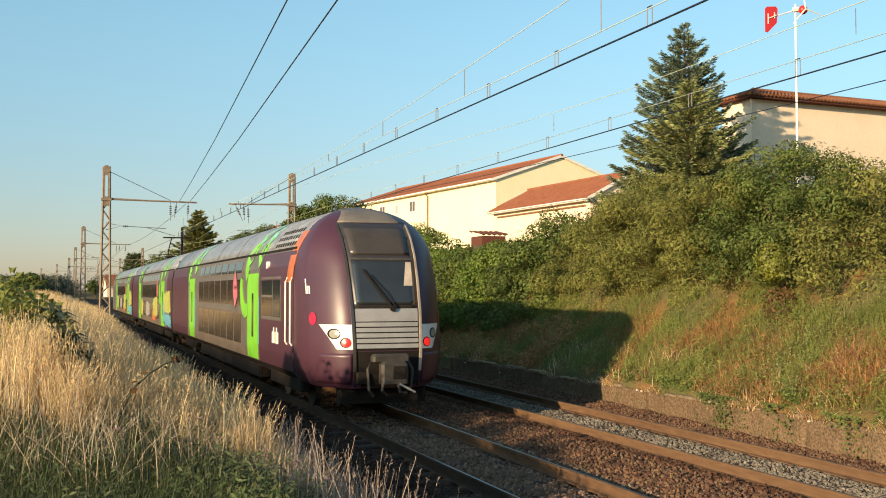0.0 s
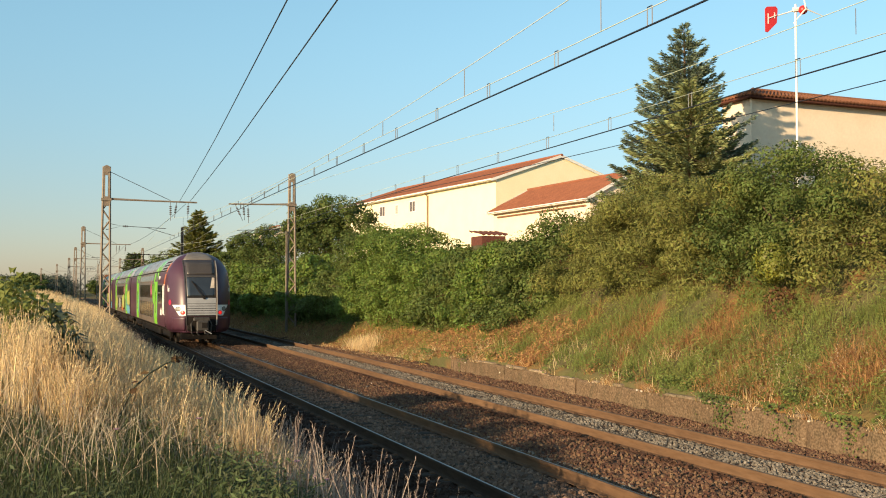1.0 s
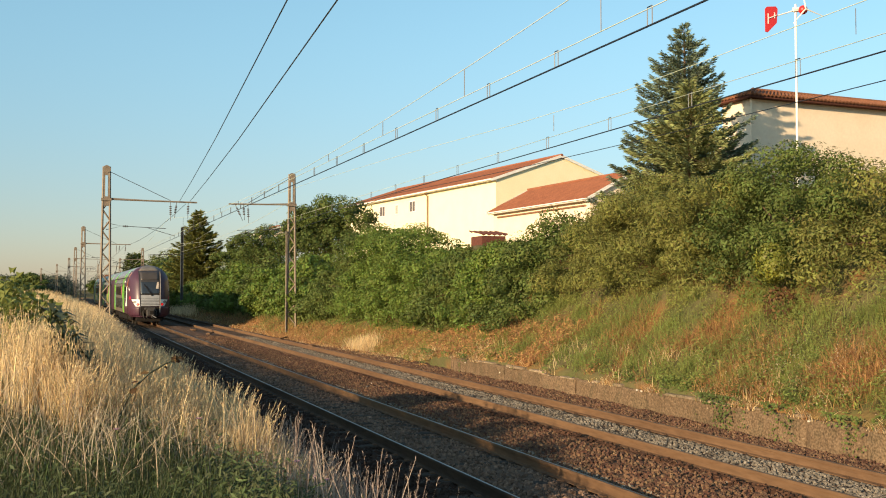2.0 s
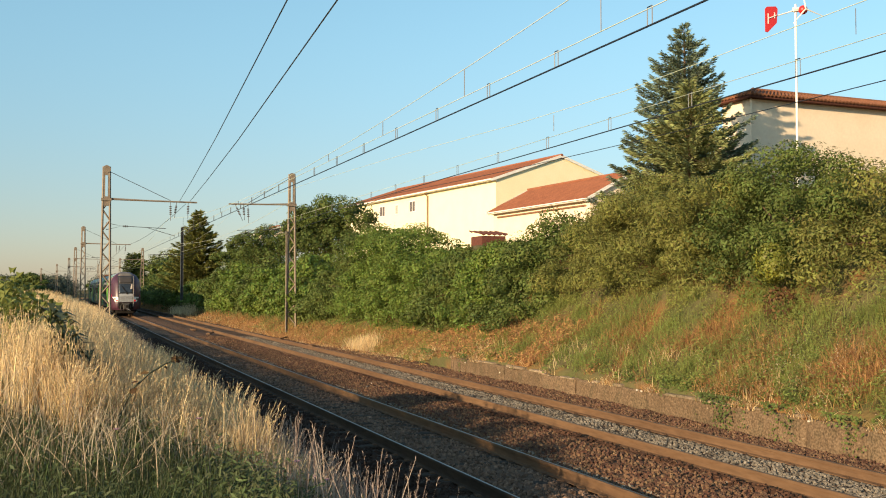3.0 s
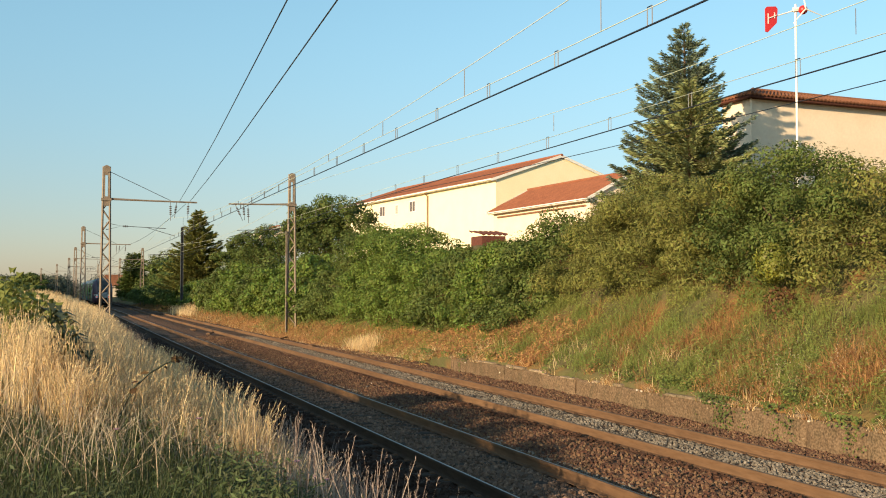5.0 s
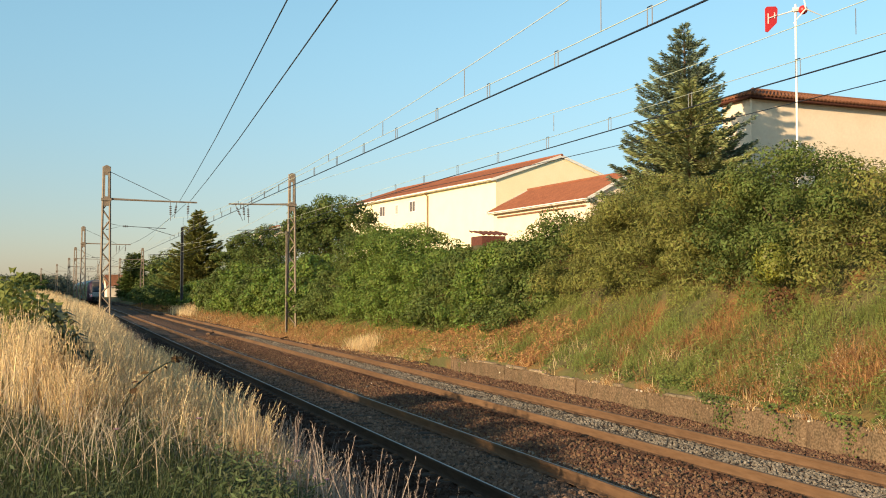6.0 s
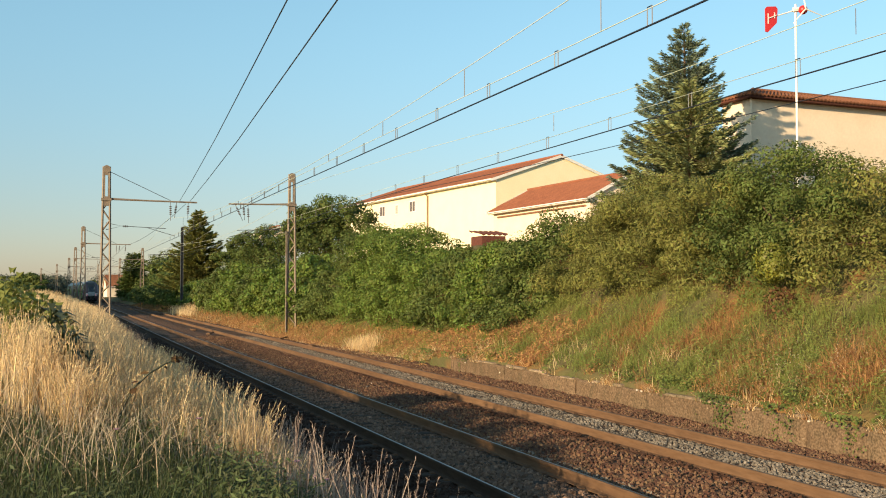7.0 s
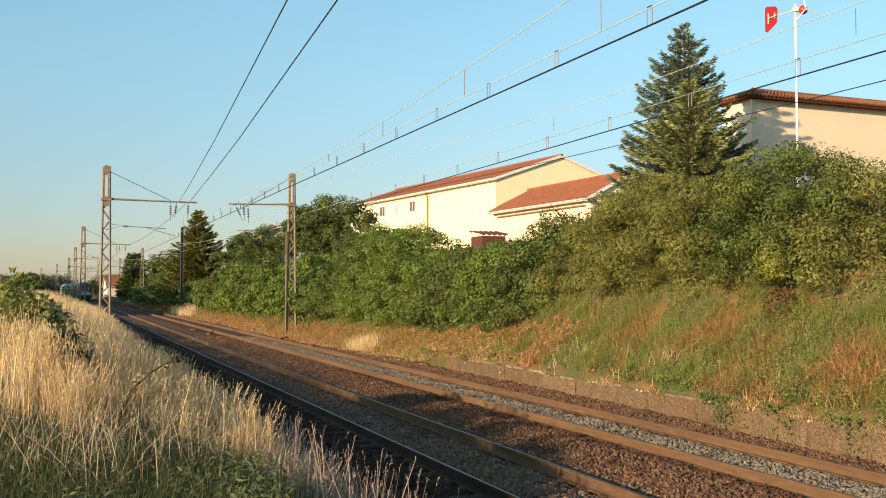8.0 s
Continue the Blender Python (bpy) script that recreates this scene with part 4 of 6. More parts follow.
def build_wires():
    Ys = list(np.arange(-12, 315, 3.0))
    for xc, zc, aux, low in ((0.0, 5.44, 0.19, 5.72), (TRACK_B, 5.62, 0.23, 5.95)):
        loops = [9.9 + 2.3 * k for k in range(24)] if xc == 0 else [12.3 + 2.75 * k for k in range(18)]
        wire("contact_wire", "dark copper contact wire over the track", [(xc, y, zc) for y in Ys], 0.012, M_WIRE, loop_drops(xc, loops, zc, zc + aux + 0.02))
        wire("auxiliary_wire", "pale auxiliary carrier wire", [(xc, y, zc + aux) for y in Ys], 0.006, M_WIREL)
        if xc == 0:
            pts = [(xc, y, sag(y, low, 0.00115, 1.85)) for y in Ys]
        else:
            pts = [(3.9, -12, 6.6), (3.9, 10.9, 6.36), (3.95, 17.3, 6.3), (4.05, 22.6, 6.46), (4.2, 31.5, 6.85), (4.4, 45, 7.3), (4.6, 64, 7.75)]
            pts += [(4.3, y, sag(y, 6.5, 0.0012, 1.85)) for y in range(67, 315, 3)]
        wire("messenger_wire", "messenger wire sagging between masts", pts, 0.006, M_WIREL,
             [((xc, y, zc + aux), (xc, y, sag(y, low, 0.00115, 1.85))) for y in np.arange(11.0, 60, 4.5)] if xc == 0 else [((3.9, y, zc + aux + 0.1), (3.9, y, 6.3)) for y in (11.1, 20.2)])
    wire("feeder_wire", "bare feeder wire along the masts", [(7.3, y, sag(y, 6.15, 0.0005, -20)) for y in Ys], 0.010, M_WIRE)
    wire("feeder_wire", "bright feeder wire along the masts", [(7.3, y, sag(y, 7.25, 0.0008, 1.6)) for y in Ys if y > 62], 0.012, M_WIREL)
    wire("feeder_wire", "thick dark feeder wire on the cross-arms", [(1.25, 64, 7.85), (0.4, 50, 7.66), (-0.5, 35, 7.55), (-1.56, 17.56, 7.6), (-2.5, 1.6, 7.85), (-3.3, -12, 7.85)], 0.015, M_WIRE)
    wire("feeder_wire", "dark feeder wire on the cross-arms", [(0.65, 64, 7.85), (-0.27, 50, 7.66), (-1.25, 35, 7.55), (-2.38, 17.9, 7.6), (-3.45, 1.6, 7.85), (-4.3, -12, 7.85)], 0.013, M_WIRE)
    wire("feeder_wire", "dark feeder wire on the cross-arms", [(1.0, y, 7.2 + 0.0005 * (((y - 64) % 62.3) - 31) ** 2) for y in range(64, 320, 6)], 0.014, M_WIRE)

build_wires()


# ---- low retaining wall ----
def build_wall():
    """Long cast lengths with cracks between them, a thin broken coping and pale chips."""
    g = random.Random(8)
    wall = thing("retaining_wall", "low weathered concrete wall with broken coping at the slope's foot", "retaining wall", kind="structure")
    part("wall_core", box(6.38, -8, -0.6, 6.62, WALL_END, 0.22), M_WALL, wall)
    y = -8.0
    while y < WALL_END:
        d = g.uniform(1.1, 3.4)
        d = min(d, WALL_END - y + 0.01)
        n = max(4, int(d / 0.16))
        top = 0.285 + g.uniform(-0.03, 0.02)
        face = 6.32 + g.uniform(-0.03, 0.02)
        V, F = [], []
        zs = (-0.6, -0.32, -0.14, 0.04, top - 0.05, top)
        for i in range(n + 1):
            yy = y + 0.006 + (d - 0.012) * i / n
            edge = 0.03 if i in (0, n) else 0.0
            for k, z in enumerate(zs):
                V.append((face + g.uniform(-0.012, 0.012) + edge + (0.03 if k == 5 else 0.0), yy, z + (g.uniform(-0.022, 0.012) if k > 0 else 0)))
            V.append((6.62, yy, top - 0.01))
        m = len(zs) + 1
        F += [(i * m + k, i * m + k + 1, (i + 1) * m + k + 1, (i + 1) * m + k) for i in range(n) for k in range(m - 1)]
        F += [tuple(range(m - 1, -1, -1)), tuple(n * m + k for k in range(m))]
        part("wall_length", (V, F), M_WALL, wall)
        q = y
        while q < y + d - 0.2:
            c = g.uniform(0.25, 0.9)
            if g.random() < 0.55:
                h = g.uniform(0.025, 0.06)
                x0 = face - g.uniform(0.0, 0.035)
                part("coping_stone", box(x0, q + 0.01, top - 0.012, 6.60, min(q + c, y + d) - 0.01, top + h, 0.018), M_COPING, wall)
            q += c
        for k in range(int(d * 1.3)):
            cy, cz, r = y + g.random() * d, top - g.random() ** 2 * 0.45, g.uniform(0.012, 0.035)
            part("stone_chip", box(face - 0.022, cy - r, cz - r * 0.8, face + 0.03, cy + r, cz + r * 0.6, 0.008), M_LIMESPOT if g.random() < 0.45 else M_COPING, wall)
        y += d


build_wall()


# ---- foliage ----
def leaves(P, N, size, g, long=1.6):
    """Folded leaf blades at points P, facing roughly N."""
    n = len(P)
    d = N + g.normal(0, 0.33, (n, 3))
    d /= np.linalg.norm(d, axis=1)[:, None]
    r = g.normal(0, 1, (n, 3))
    a = np.cross(d, r)
    a /= np.linalg.norm(a, axis=1)[:, None]
    b = np.cross(d, a)
    s = (size * g.uniform(0.55, 1.35, n))[:, None]
    V = np.stack([P - a * s * long / 2, P + b * s / 2 + d * s * 0.15, P + a * s * long / 2, P - b * s / 2 + d * s * 0.15], 1).reshape(-1, 3)
    k = 4 * np.arange(n)[:, None]
    F = np.concatenate([k + np.array([[0, 1, 2]]), k + np.array([[0, 2, 3]])], 0)
    return V, F


def quick_mesh(name, V, F, material):
    me = bpy.data.meshes.new(name)
    V = np.asarray(V, np.float32)
    F = np.asarray(F, np.int32)
    me.vertices.add(len(V))
    me.vertices.foreach_set("co", V.ravel())
    k = F.shape[1]
    me.loops.add(F.size)
    me.loops.foreach_set("vertex_index", F.ravel())
    me.polygons.add(len(F))
    me.polygons.foreach_set("loop_start", np.arange(0, F.size, k, dtype=np.int32))
    me.polygons.foreach_set("loop_total", np.full(len(F), k, np.int32))
    me.materials.append(material)
    me.update(calc_edges=True)
    me.validate()
    return me


def crown_points(blobs, count, g, lump=0.28):
    """Points in the outer shell of lumpy blobs (x, y, z, rx, ry, rz)."""
    w = np.array([b[3] * b[4] + b[4] * b[5] + b[3] * b[5] for b in blobs])
    pick = g.choice(len(blobs), count, p=w / w.sum())
    B = np.array(blobs)[pick]
    d = g.normal(0, 1, (count, 3))
    d /= np.linalg.norm(d, axis=1)[:, None]
    q = d * B[:, 3:] + B[:, :3]
    bumps = 1 + lump * (np.sin(q[:, 0] * 2.3 + q[:, 2] * 1.9) * np.sin(q[:, 1] * 2.1 + q[:, 2] * 1.3)) + 0.12 * np.sin(q[:, 0] * 6.1 + q[:, 1] * 5.3) * np.sin(q[:, 2] * 6.7)
    r = bumps * (1 - 0.35 * g.random(count) ** 2.2) + (g.random(count) < 0.06) * g.uniform(0, 0.16, count)
    return q * 0 + B[:, :3] + d * B[:, 3:] * r[:, None], d


def shrub(name, label, category, blobs, count, size, material, seed, trunks=3, group="", extra=None, long=1.6):
    g = np.random.default_rng(seed)
    cx, cy = blobs[0][0], blobs[0][1]
    z0 = float(ground_z(cx, cy))
    t = thing(name, label, category, (cx, cy, z0), group=group)
    off = np.array([cx, cy, z0])
    limbs = []
    for b in blobs:
        for k in range(trunks):
            e = np.array([b[0] + g.uniform(-.5, .5) * b[3], b[1] + g.uniform(-.5, .5) * b[4], b[2] + g.uniform(0, .6) * b[5]]) - off
            s = np.array([g.uniform(-.2, .2), g.uniform(-.2, .2), -0.2])
            limbs.append(tube([s, s * 0.5 + e * 0.5 + g.uniform(-.15, .15, 3), e], 0.06, 5, 0.015))
    part("limb_wood", join(*limbs), M_BARK, t, "woody branches", kind="stuff")
    lumps = [(*b[:3], *(q * 0.74 for q in b[3:])) for b in blobs]
    for b in blobs:
        for k in range(34):
            d = g.normal(0, 1, 3)
            d /= np.linalg.norm(d)
            d[2] = abs(d[2]) * 0.9 - 0.15
            r = g.uniform(0.14, 0.34) * min(b[3:])
            o = g.uniform(0.84, 1.12)
            lumps.append((b[0] + d[0] * b[3] * o, b[1] + d[1] * b[4] * o, b[2] + d[2] * b[5] * o, r * 1.15, r * 1.25, r * 0.8))
    P, N = crown_points(lumps, int(count * (2.6 if count > 9500 else 1.8)), g, 0.2)
    size = size * (0.62 if count > 9500 else 0.72)
    keep = P[:, 2] > ground_z(P[:, 0], P[:, 1]) + 0.02
    P, N = P[keep] - off, N[keep]
    N[:, 2] += 0.35
    V, F = leaves(P, N, size, g, long)
    ob = new("crown", quick_mesh("crown", V, F, material))
    ob.parent = t
    if extra:
        for b, n2, m2, lab in extra:
            P, N = crown_points([b], n2, g)
            V, F = leaves(P - off, N, size * 1.1, g)
            o2 = new("foliage_patch", quick_mesh("foliage_patch", V, F, m2))
            o2.parent = t
            tagged(o2, lab, kind="stuff")
    return t


HEDGE = "shrubs on the cutting slope"
# nearest to farthest along the cutting
shrub("shrub", "tall tangled olive-green shrub with withered twigs", "shrub",
      [(11.6, 17.5, 3.8, 2.0, 3.2, 1.9), (10.6, 18.6, 2.9, 1.8, 2.6, 1.4), (13.0, 16.0, 4.4, 2.0, 3.0, 1.7)], 16000, 0.066, M_LEAF_B, 21, group=HEDGE, long=2.5,
      extra=[((10.6, 16.6, 4.9, 1.0, 1.4, 0.5), 120, M_LEAF_BR, "withered reddish twigs")])
shrub("shrub", "dense green shrub with a bright yellow-green patch", "shrub",
      [(11.2, 21.5, 3.9, 1.9, 2.3, 2.0), (10.2, 21.0, 2.9, 1.5, 2.0, 1.3), (12.2, 22.6, 4.9, 1.8, 2.0, 1.7)], 15000, 0.072, M_LEAF_A, 22, group=HEDGE, long=2.2,
      extra=[((9.05, 19.6, 3.15, 0.32, 0.36, 0.42), 1300, M_LEAF_Y, "sunlit yellow-green shoots"), ((9.0, 19.2, 2.2, 0.4, 0.4, 0.4), 500, M_LEAF_BR, "dead brown twigs")])
shrub("shrub", "feathery olive-green shrub leaning over the slope", "shrub",
      [(11.0, 24.6, 3.9, 1.7, 1.9, 2.2), (10.2, 24.0, 2.8, 1.4, 1.7, 1.4)], 17000, 0.050, M_LEAF_B, 23, group=HEDGE, long=3.4)
shrub("shrub", "tall feathery dark green shrub", "shrub",
      [(11.3, 27.6, 4.1, 1.8, 2.0, 2.3), (10.2, 27.2, 2.9, 1.5, 1.8, 1.5)], 18000, 0.048, M_LEAF_B, 24, group=HEDGE, long=3.4)
shrub("shrub", "feathery green shrub above the slope", "shrub", [(11.0, 30.6, 3.6, 1.7, 1.9, 2.0), (10.1, 30.4, 2.6, 1.5, 1.8, 1.4)], 16000, 0.050, M_LEAF_B, 25, group=HEDGE, long=3.4)
for i, (yy, zt, sd, mm) in enumerate([(34.0, 5.5, 26, M_LEAF_A), (37.4, 5.0, 27, M_LEAF_C), (41.0, 4.5, 28, M_LEAF_A), (45.2, 4.4, 29, M_LEAF_C), (49.8, 5.9, 30, M_LEAF_C), (55.0, 6.3, 31, M_LEAF_C), (60.5, 6.2, 32, M_LEAF_A)]):
    shrub("shrub", "dense bright green bramble shrub on the slope" if mm is M_LEAF_C else "dense dark green leafy shrub on the slope", "shrub",
          [(11.2, yy, zt - 1.7, 2.1, 2.4, 1.7), (9.6, yy - 0.4, 2.3, 1.6, 2.3, 1.3), (10.5, yy + 0.5, 3.1, 1.7, 2.2, 1.5), (8.45, yy - 0.8, 1.55, 1.1, 2.1, 1.0)], 13500, 0.10, mm, sd, group=HEDGE, long=1.9)
for i, (xx, yy, zt, rr, sd, mm) in enumerate([(10.5, 67, 4.6, 2.8, 41, M_LEAF_C), (11.5, 73, 5.2, 3.0, 42, M_LEAF_C), (10.6, 80, 4.6, 3.0, 43, M_LEAF_C), (11.8, 88, 5.4, 3.4, 44, M_LEAF_A),
                                              (11.0, 97, 5.2, 3.6, 45, M_LEAF_C), (12.0, 108, 6.0, 3.6, 46, M_LEAF_A), (12.2, 120, 5.0, 3.4, 47, M_LEAF_A), (12.6, 135, 4.6, 3.6, 48, M_LEAF_A), (12.5, 155, 4.4, 4.0, 49, M_LEAF_A), (13, 180, 4.4, 5.0, 50, M_LEAF_A)]):
    shrub("shrub", "rounded green shrub in the cutting", "shrub",
          [(xx, yy, zt - rr * 0.6, rr * 0.85, rr, rr * 0.62), (xx - 1.6, yy - 0.6, zt - rr * 0.95, rr * 0.7, rr, rr * 0.55)], 6500, 0.13 + 0.0006 * yy, mm, sd, group=HEDGE)


for k in range(17):
    yy = 64 + 7.5 * k + 1.2 * (k % 3)
    shrub("shrub", "low green shrub at the slope's foot", "shrub", [(8.9 + 0.4 * (k % 2), yy, 1.15, 1.5, 3.0 + 0.05 * k, 1.2), (9.9, yy + 3, 2.5, 1.6, 3.0, 1.3)], 3600, 0.11 + 0.0008 * yy, M_LEAF_C if k % 3 else M_LEAF_A, 400 + k, 2, group=HEDGE)


def broadleaf(x, y, ztop, r, seed, count=9000, size=0.16, m=M_LEAF_A):
    z0 = float(ground_z(x, y))
    h = ztop - z0
    b = [(x, y, z0 + h * 0.62, r, r, h * 0.36), (x - r * 0.2, y - r * 0.4, z0 + h * 0.26, r * 0.95, r * 0.9, h * 0.26), (x + r * 0.5, y - r * 0.3, z0 + h * 0.5, r * 0.7, r * 0.7, h * 0.28), (x - r * 0.5, y + r * 0.2, z0 + h * 0.52, r * 0.7, r * 0.7, h * 0.28)]
    t = shrub("broadleaf_tree", "leafy green tree behind the cutting", "tree", b, count, size, m, seed)
    part("trunk", tube([(0, 0, -0.2), (0.05, 0.05, h * 0.3), (0, 0.1, h * 0.6)], 0.16, 8, 0.07), M_BARK, t)
    return t


broadleaf(14.5, 82, 10.6, 3.0, 61)
broadleaf(13.6, 84, 9.4, 2.2, 62)
broadleaf(13.5, 104, 9.2, 3.2, 63)
broadleaf(14.0, 120, 7.8, 3.0, 64)


def conifer(x, y, ztop, radius, seed, tiers, name, label, m, twig=0.22, per=60):
    """A spruce: trunk, drooping whorls of boughs and needle sprays along them."""
    g = np.random.default_rng(seed)
    z0 = float(ground_z(x, y))
    H = ztop - z0
    t = thing(name, label, "tree", (x, y, z0))
    part("trunk", tube([(0, 0, -0.2), (0.03, 0, H * 0.5), (0, 0, H * 0.97)], 0.15, 8, 0.02), M_BARK, t, "brown scaly trunk")
    P, N, boughs = [], [], []
    for k in range(tiers):
        f = k / (tiers - 1)
        z = H * (0.10 + 0.86 * f)
        R = radius * (1 - f) ** 0.85 * g.uniform(0.85, 1.1) + 0.10
        nb = int(8 + 7 * (1 - f))
        for j in range(nb):
            a = 2 * math.pi * (j + g.random()) / nb
            Rb = R * g.uniform(0.62, 1.26)
            up = 0.35 * f - 0.10 * (1 - f)
            d = np.array([math.cos(a), math.sin(a), up])
            z = H * (0.10 + 0.86 * f) + g.uniform(-0.5, 0.5) * H / tiers
            tip = np.array([0, 0, z]) + d * Rb
            mid = np.array([0, 0, z]) + d * Rb * 0.5 + np.array([0, 0, -0.06 * Rb])
            boughs.append(tube([(0, 0, z), mid, tip], 0.03 * (1.2 - f), 4, 0.006))
            n = int(per * Rb / radius) + 14
            s = g.random(n) ** 0.7
            side = np.cross(d, (0, 0, 1))
            wd = ((0.06 + 0.19 * Rb) * (1 - s * 0.8) * (0.35 + 0.65 * np.abs(np.sin(s * 9 + j))))[:, None] * g.uniform(-1, 1, n)[:, None]
            Q = np.array([0, 0, z]) + d * (Rb * s)[:, None] + side * wd + np.array([0, 0, 1.0]) * (g.uniform(-0.07, 0.07, n) - 0.30 * s * (1 - s) * Rb + 0.10 * s ** 3 * Rb - np.abs(wd[:, 0]) * 0.3)[:, None]
            P.append(Q)
            D = np.tile(d, (n, 1)) + side * np.sign(wd) * 0.6 + g.normal(0, 0.25, (n, 3))
            N.append(D)
    part("bough_wood", join(*boughs), M_BARK, t, kind="stuff")
    P, D = np.concatenate(P), np.concatenate(N)
    D /= np.linalg.norm(D, axis=1)[:, None]
    n = len(P)
    b = np.cross(D, g.normal(0, 1, (n, 3)))
    b /= np.linalg.norm(b, axis=1)[:, None]
    s = (twig * g.uniform(0.6, 1.3, n))[:, None]
    V = np.stack([P - b * s * 0.09, P + D * s * 0.55 - b * s * 0.11, P + D * s, P + D * s * 0.55 + b * s * 0.11], 1).reshape(-1, 3)
    kk = 4 * np.arange(n)[:, None]
    F = np.concatenate([kk + np.array([[0, 1, 2]]), kk + np.array([[0, 2, 3]])], 0)
    ob = new("crown", quick_mesh("crown", V, F, m))
    ob.parent = t
    return t


conifer(18.2, 37.0, 13.75, 3.4, 71, 25, "spruce_tree", "tall blue-green spruce beside the building", M_NEEDLE, 0.19, 520)
conifer(16.6, 34.2, 10.6, 2.9, 73, 15, "pine_tree", "yellow-green pine in front of the spruce", M_PINE, 0.21, 400)
conifer(10.8, 138, 13.0, 4.3, 72, 24, "spruce_tree", "dark conifer beyond the shrubs", M_LEAF_B, 0.5, 260)


# ---- houses ----
def tile_rows(p0, along, up, n_along, n_up, pitch, material, parent, proud=0.03, inset=0.0):
    """Rows of half-round tiles on a roof plane, as one joined sheet of ribs."""
    A, U = Vector(along), Vector(up)
    nrm = A.cross(U).normalized()
    if nrm.z < 0:
        nrm = -nrm
    V, F = [], []
    m = n_along * 4
    for j in (0, 1):
        for i in range(m + 1):
            h = proud * (0.5 + 0.5 * math.cos(2 * math.pi * i / 4))
            V.append(Vector(p0) + A * ((i / m) * (1 - 2 * inset * j) + inset * j) + U * j + nrm * (h + 0.03))
    for i in range(m):
        F.append((i, i + 1, m + 1 + i + 1, m + 1 + i))
    k = len(V)
    V += [v - nrm * 0.08 for v in V]
    F += [(i + 1, i, i + k, i + 1 + k) for i in range(m)] + [(m + 1 + i, m + 2 + i, m + 2 + i + k, m + 1 + i + k) for i in range(m)]
    F += [(0, m + 1, m + 1 + k, k), (2 * m + 1, m, m + k, 2 * m + 1 + k)]
    return part("roof_tiles", (V, F), material, parent, "rows of terracotta tiles")


def gable_house(name, label, x, y, rz, w, l, eave, ridge, wall_m, tile_m, over=0.45, side=None, gutter=0.12):
    """A house whose ridge runs along its local y; local x from 0 (facing the line) to w."""
    z0 = float(ground_z(x, y)) - 0.1
    h = thing(name, label, "house", (x, y, z0), rz)
    e, r = eave - z0, ridge - z0
    side = over if side is None else side
    shell = prism([(0, 0), (w, 0), (w, e), (w / 2, r), (0, e)], 0, l)
    wall = part("wall", shell, wall_m, h, "rendered wall")
    sl = (r - e) / (w / 2)
    for s, xe in ((-1, -over), (1, w + over)):
        ze = e - sl * over
        up = (w / 2 - xe, 0, r - ze)
        roof = tile_rows((xe, -side, ze + 0.12), (0, l + 2 * side, 0), up, int((l + 2 * side) / 0.22), 1, 0.22, tile_m, h)
        part("gutter", box(xe - 0.12 if s < 0 else xe, -side, ze + 0.12 - gutter, xe if s < 0 else xe + 0.12, l + side, ze + 0.12), M_WHITE, h, "pale gutter")
        part("soffit", box(min(xe, 0 if s < 0 else w), -side, ze - 0.02, max(xe, 0 if s < 0 else w), l + side, ze + 0.03), M_WHITE, h)
    for yy in (-side, l + side - 0.05):
        V = [(-over, yy - 0.03, e - sl * over - 0.10), (w / 2, yy - 0.03, r - 0.05), (w + over, yy - 0.03, e - sl * over - 0.10),
             (w + over, yy - 0.03, e - sl * over + 0.14), (w / 2, yy - 0.03, r + 0.20), (-over, yy - 0.03, e - sl * over + 0.14)]
        V += [(a, b + 0.06, c) for a, b, c in V]
        F = [(0, 1, 4, 5), (1, 2, 3, 4), (6, 11, 10, 7), (7, 10, 9, 8)] + [(i, i + 6, (i + 1) % 6 + 6, (i + 1) % 6) for i in range(6)]
        part("verge_board", (V, F), M_WHITE, h, "white verge board")
    part("ridge_cap", tube([(w / 2, -side - 0.05, r + 0.17), (w / 2, l + side, r + 0.17)], 0.12, 8), tile_m, h)
    return h, wall, e


def window(parent, y0, z0, w, h, panes=2):
    win = part("window", join(box(-0.05, y0 - 0.07, z0 - 0.07, 0.02, y0 + w + 0.07, z0), box(-0.05, y0 - 0.07, z0 + h, 0.02, y0 + w + 0.07, z0 + h + 0.07),
                              box(-0.05, y0 - 0.07, z0, 0.02, y0, z0 + h), box(-0.05, y0 + w, z0, 0.02, y0 + w + 0.07, z0 + h), box(-0.045, y0 + w / 2 - 0.03, z0, 0.02, y0 + w / 2 + 0.03, z0 + h)), M_WHITE, parent, "white window frame")
    for k in range(panes):
        part("pane", box(-0.02, y0 + w / 2 * k + 0.02, z0, 0.01, y0 + w / 2 * (k + 1) - 0.02, z0 + h), M_SHUT, win)


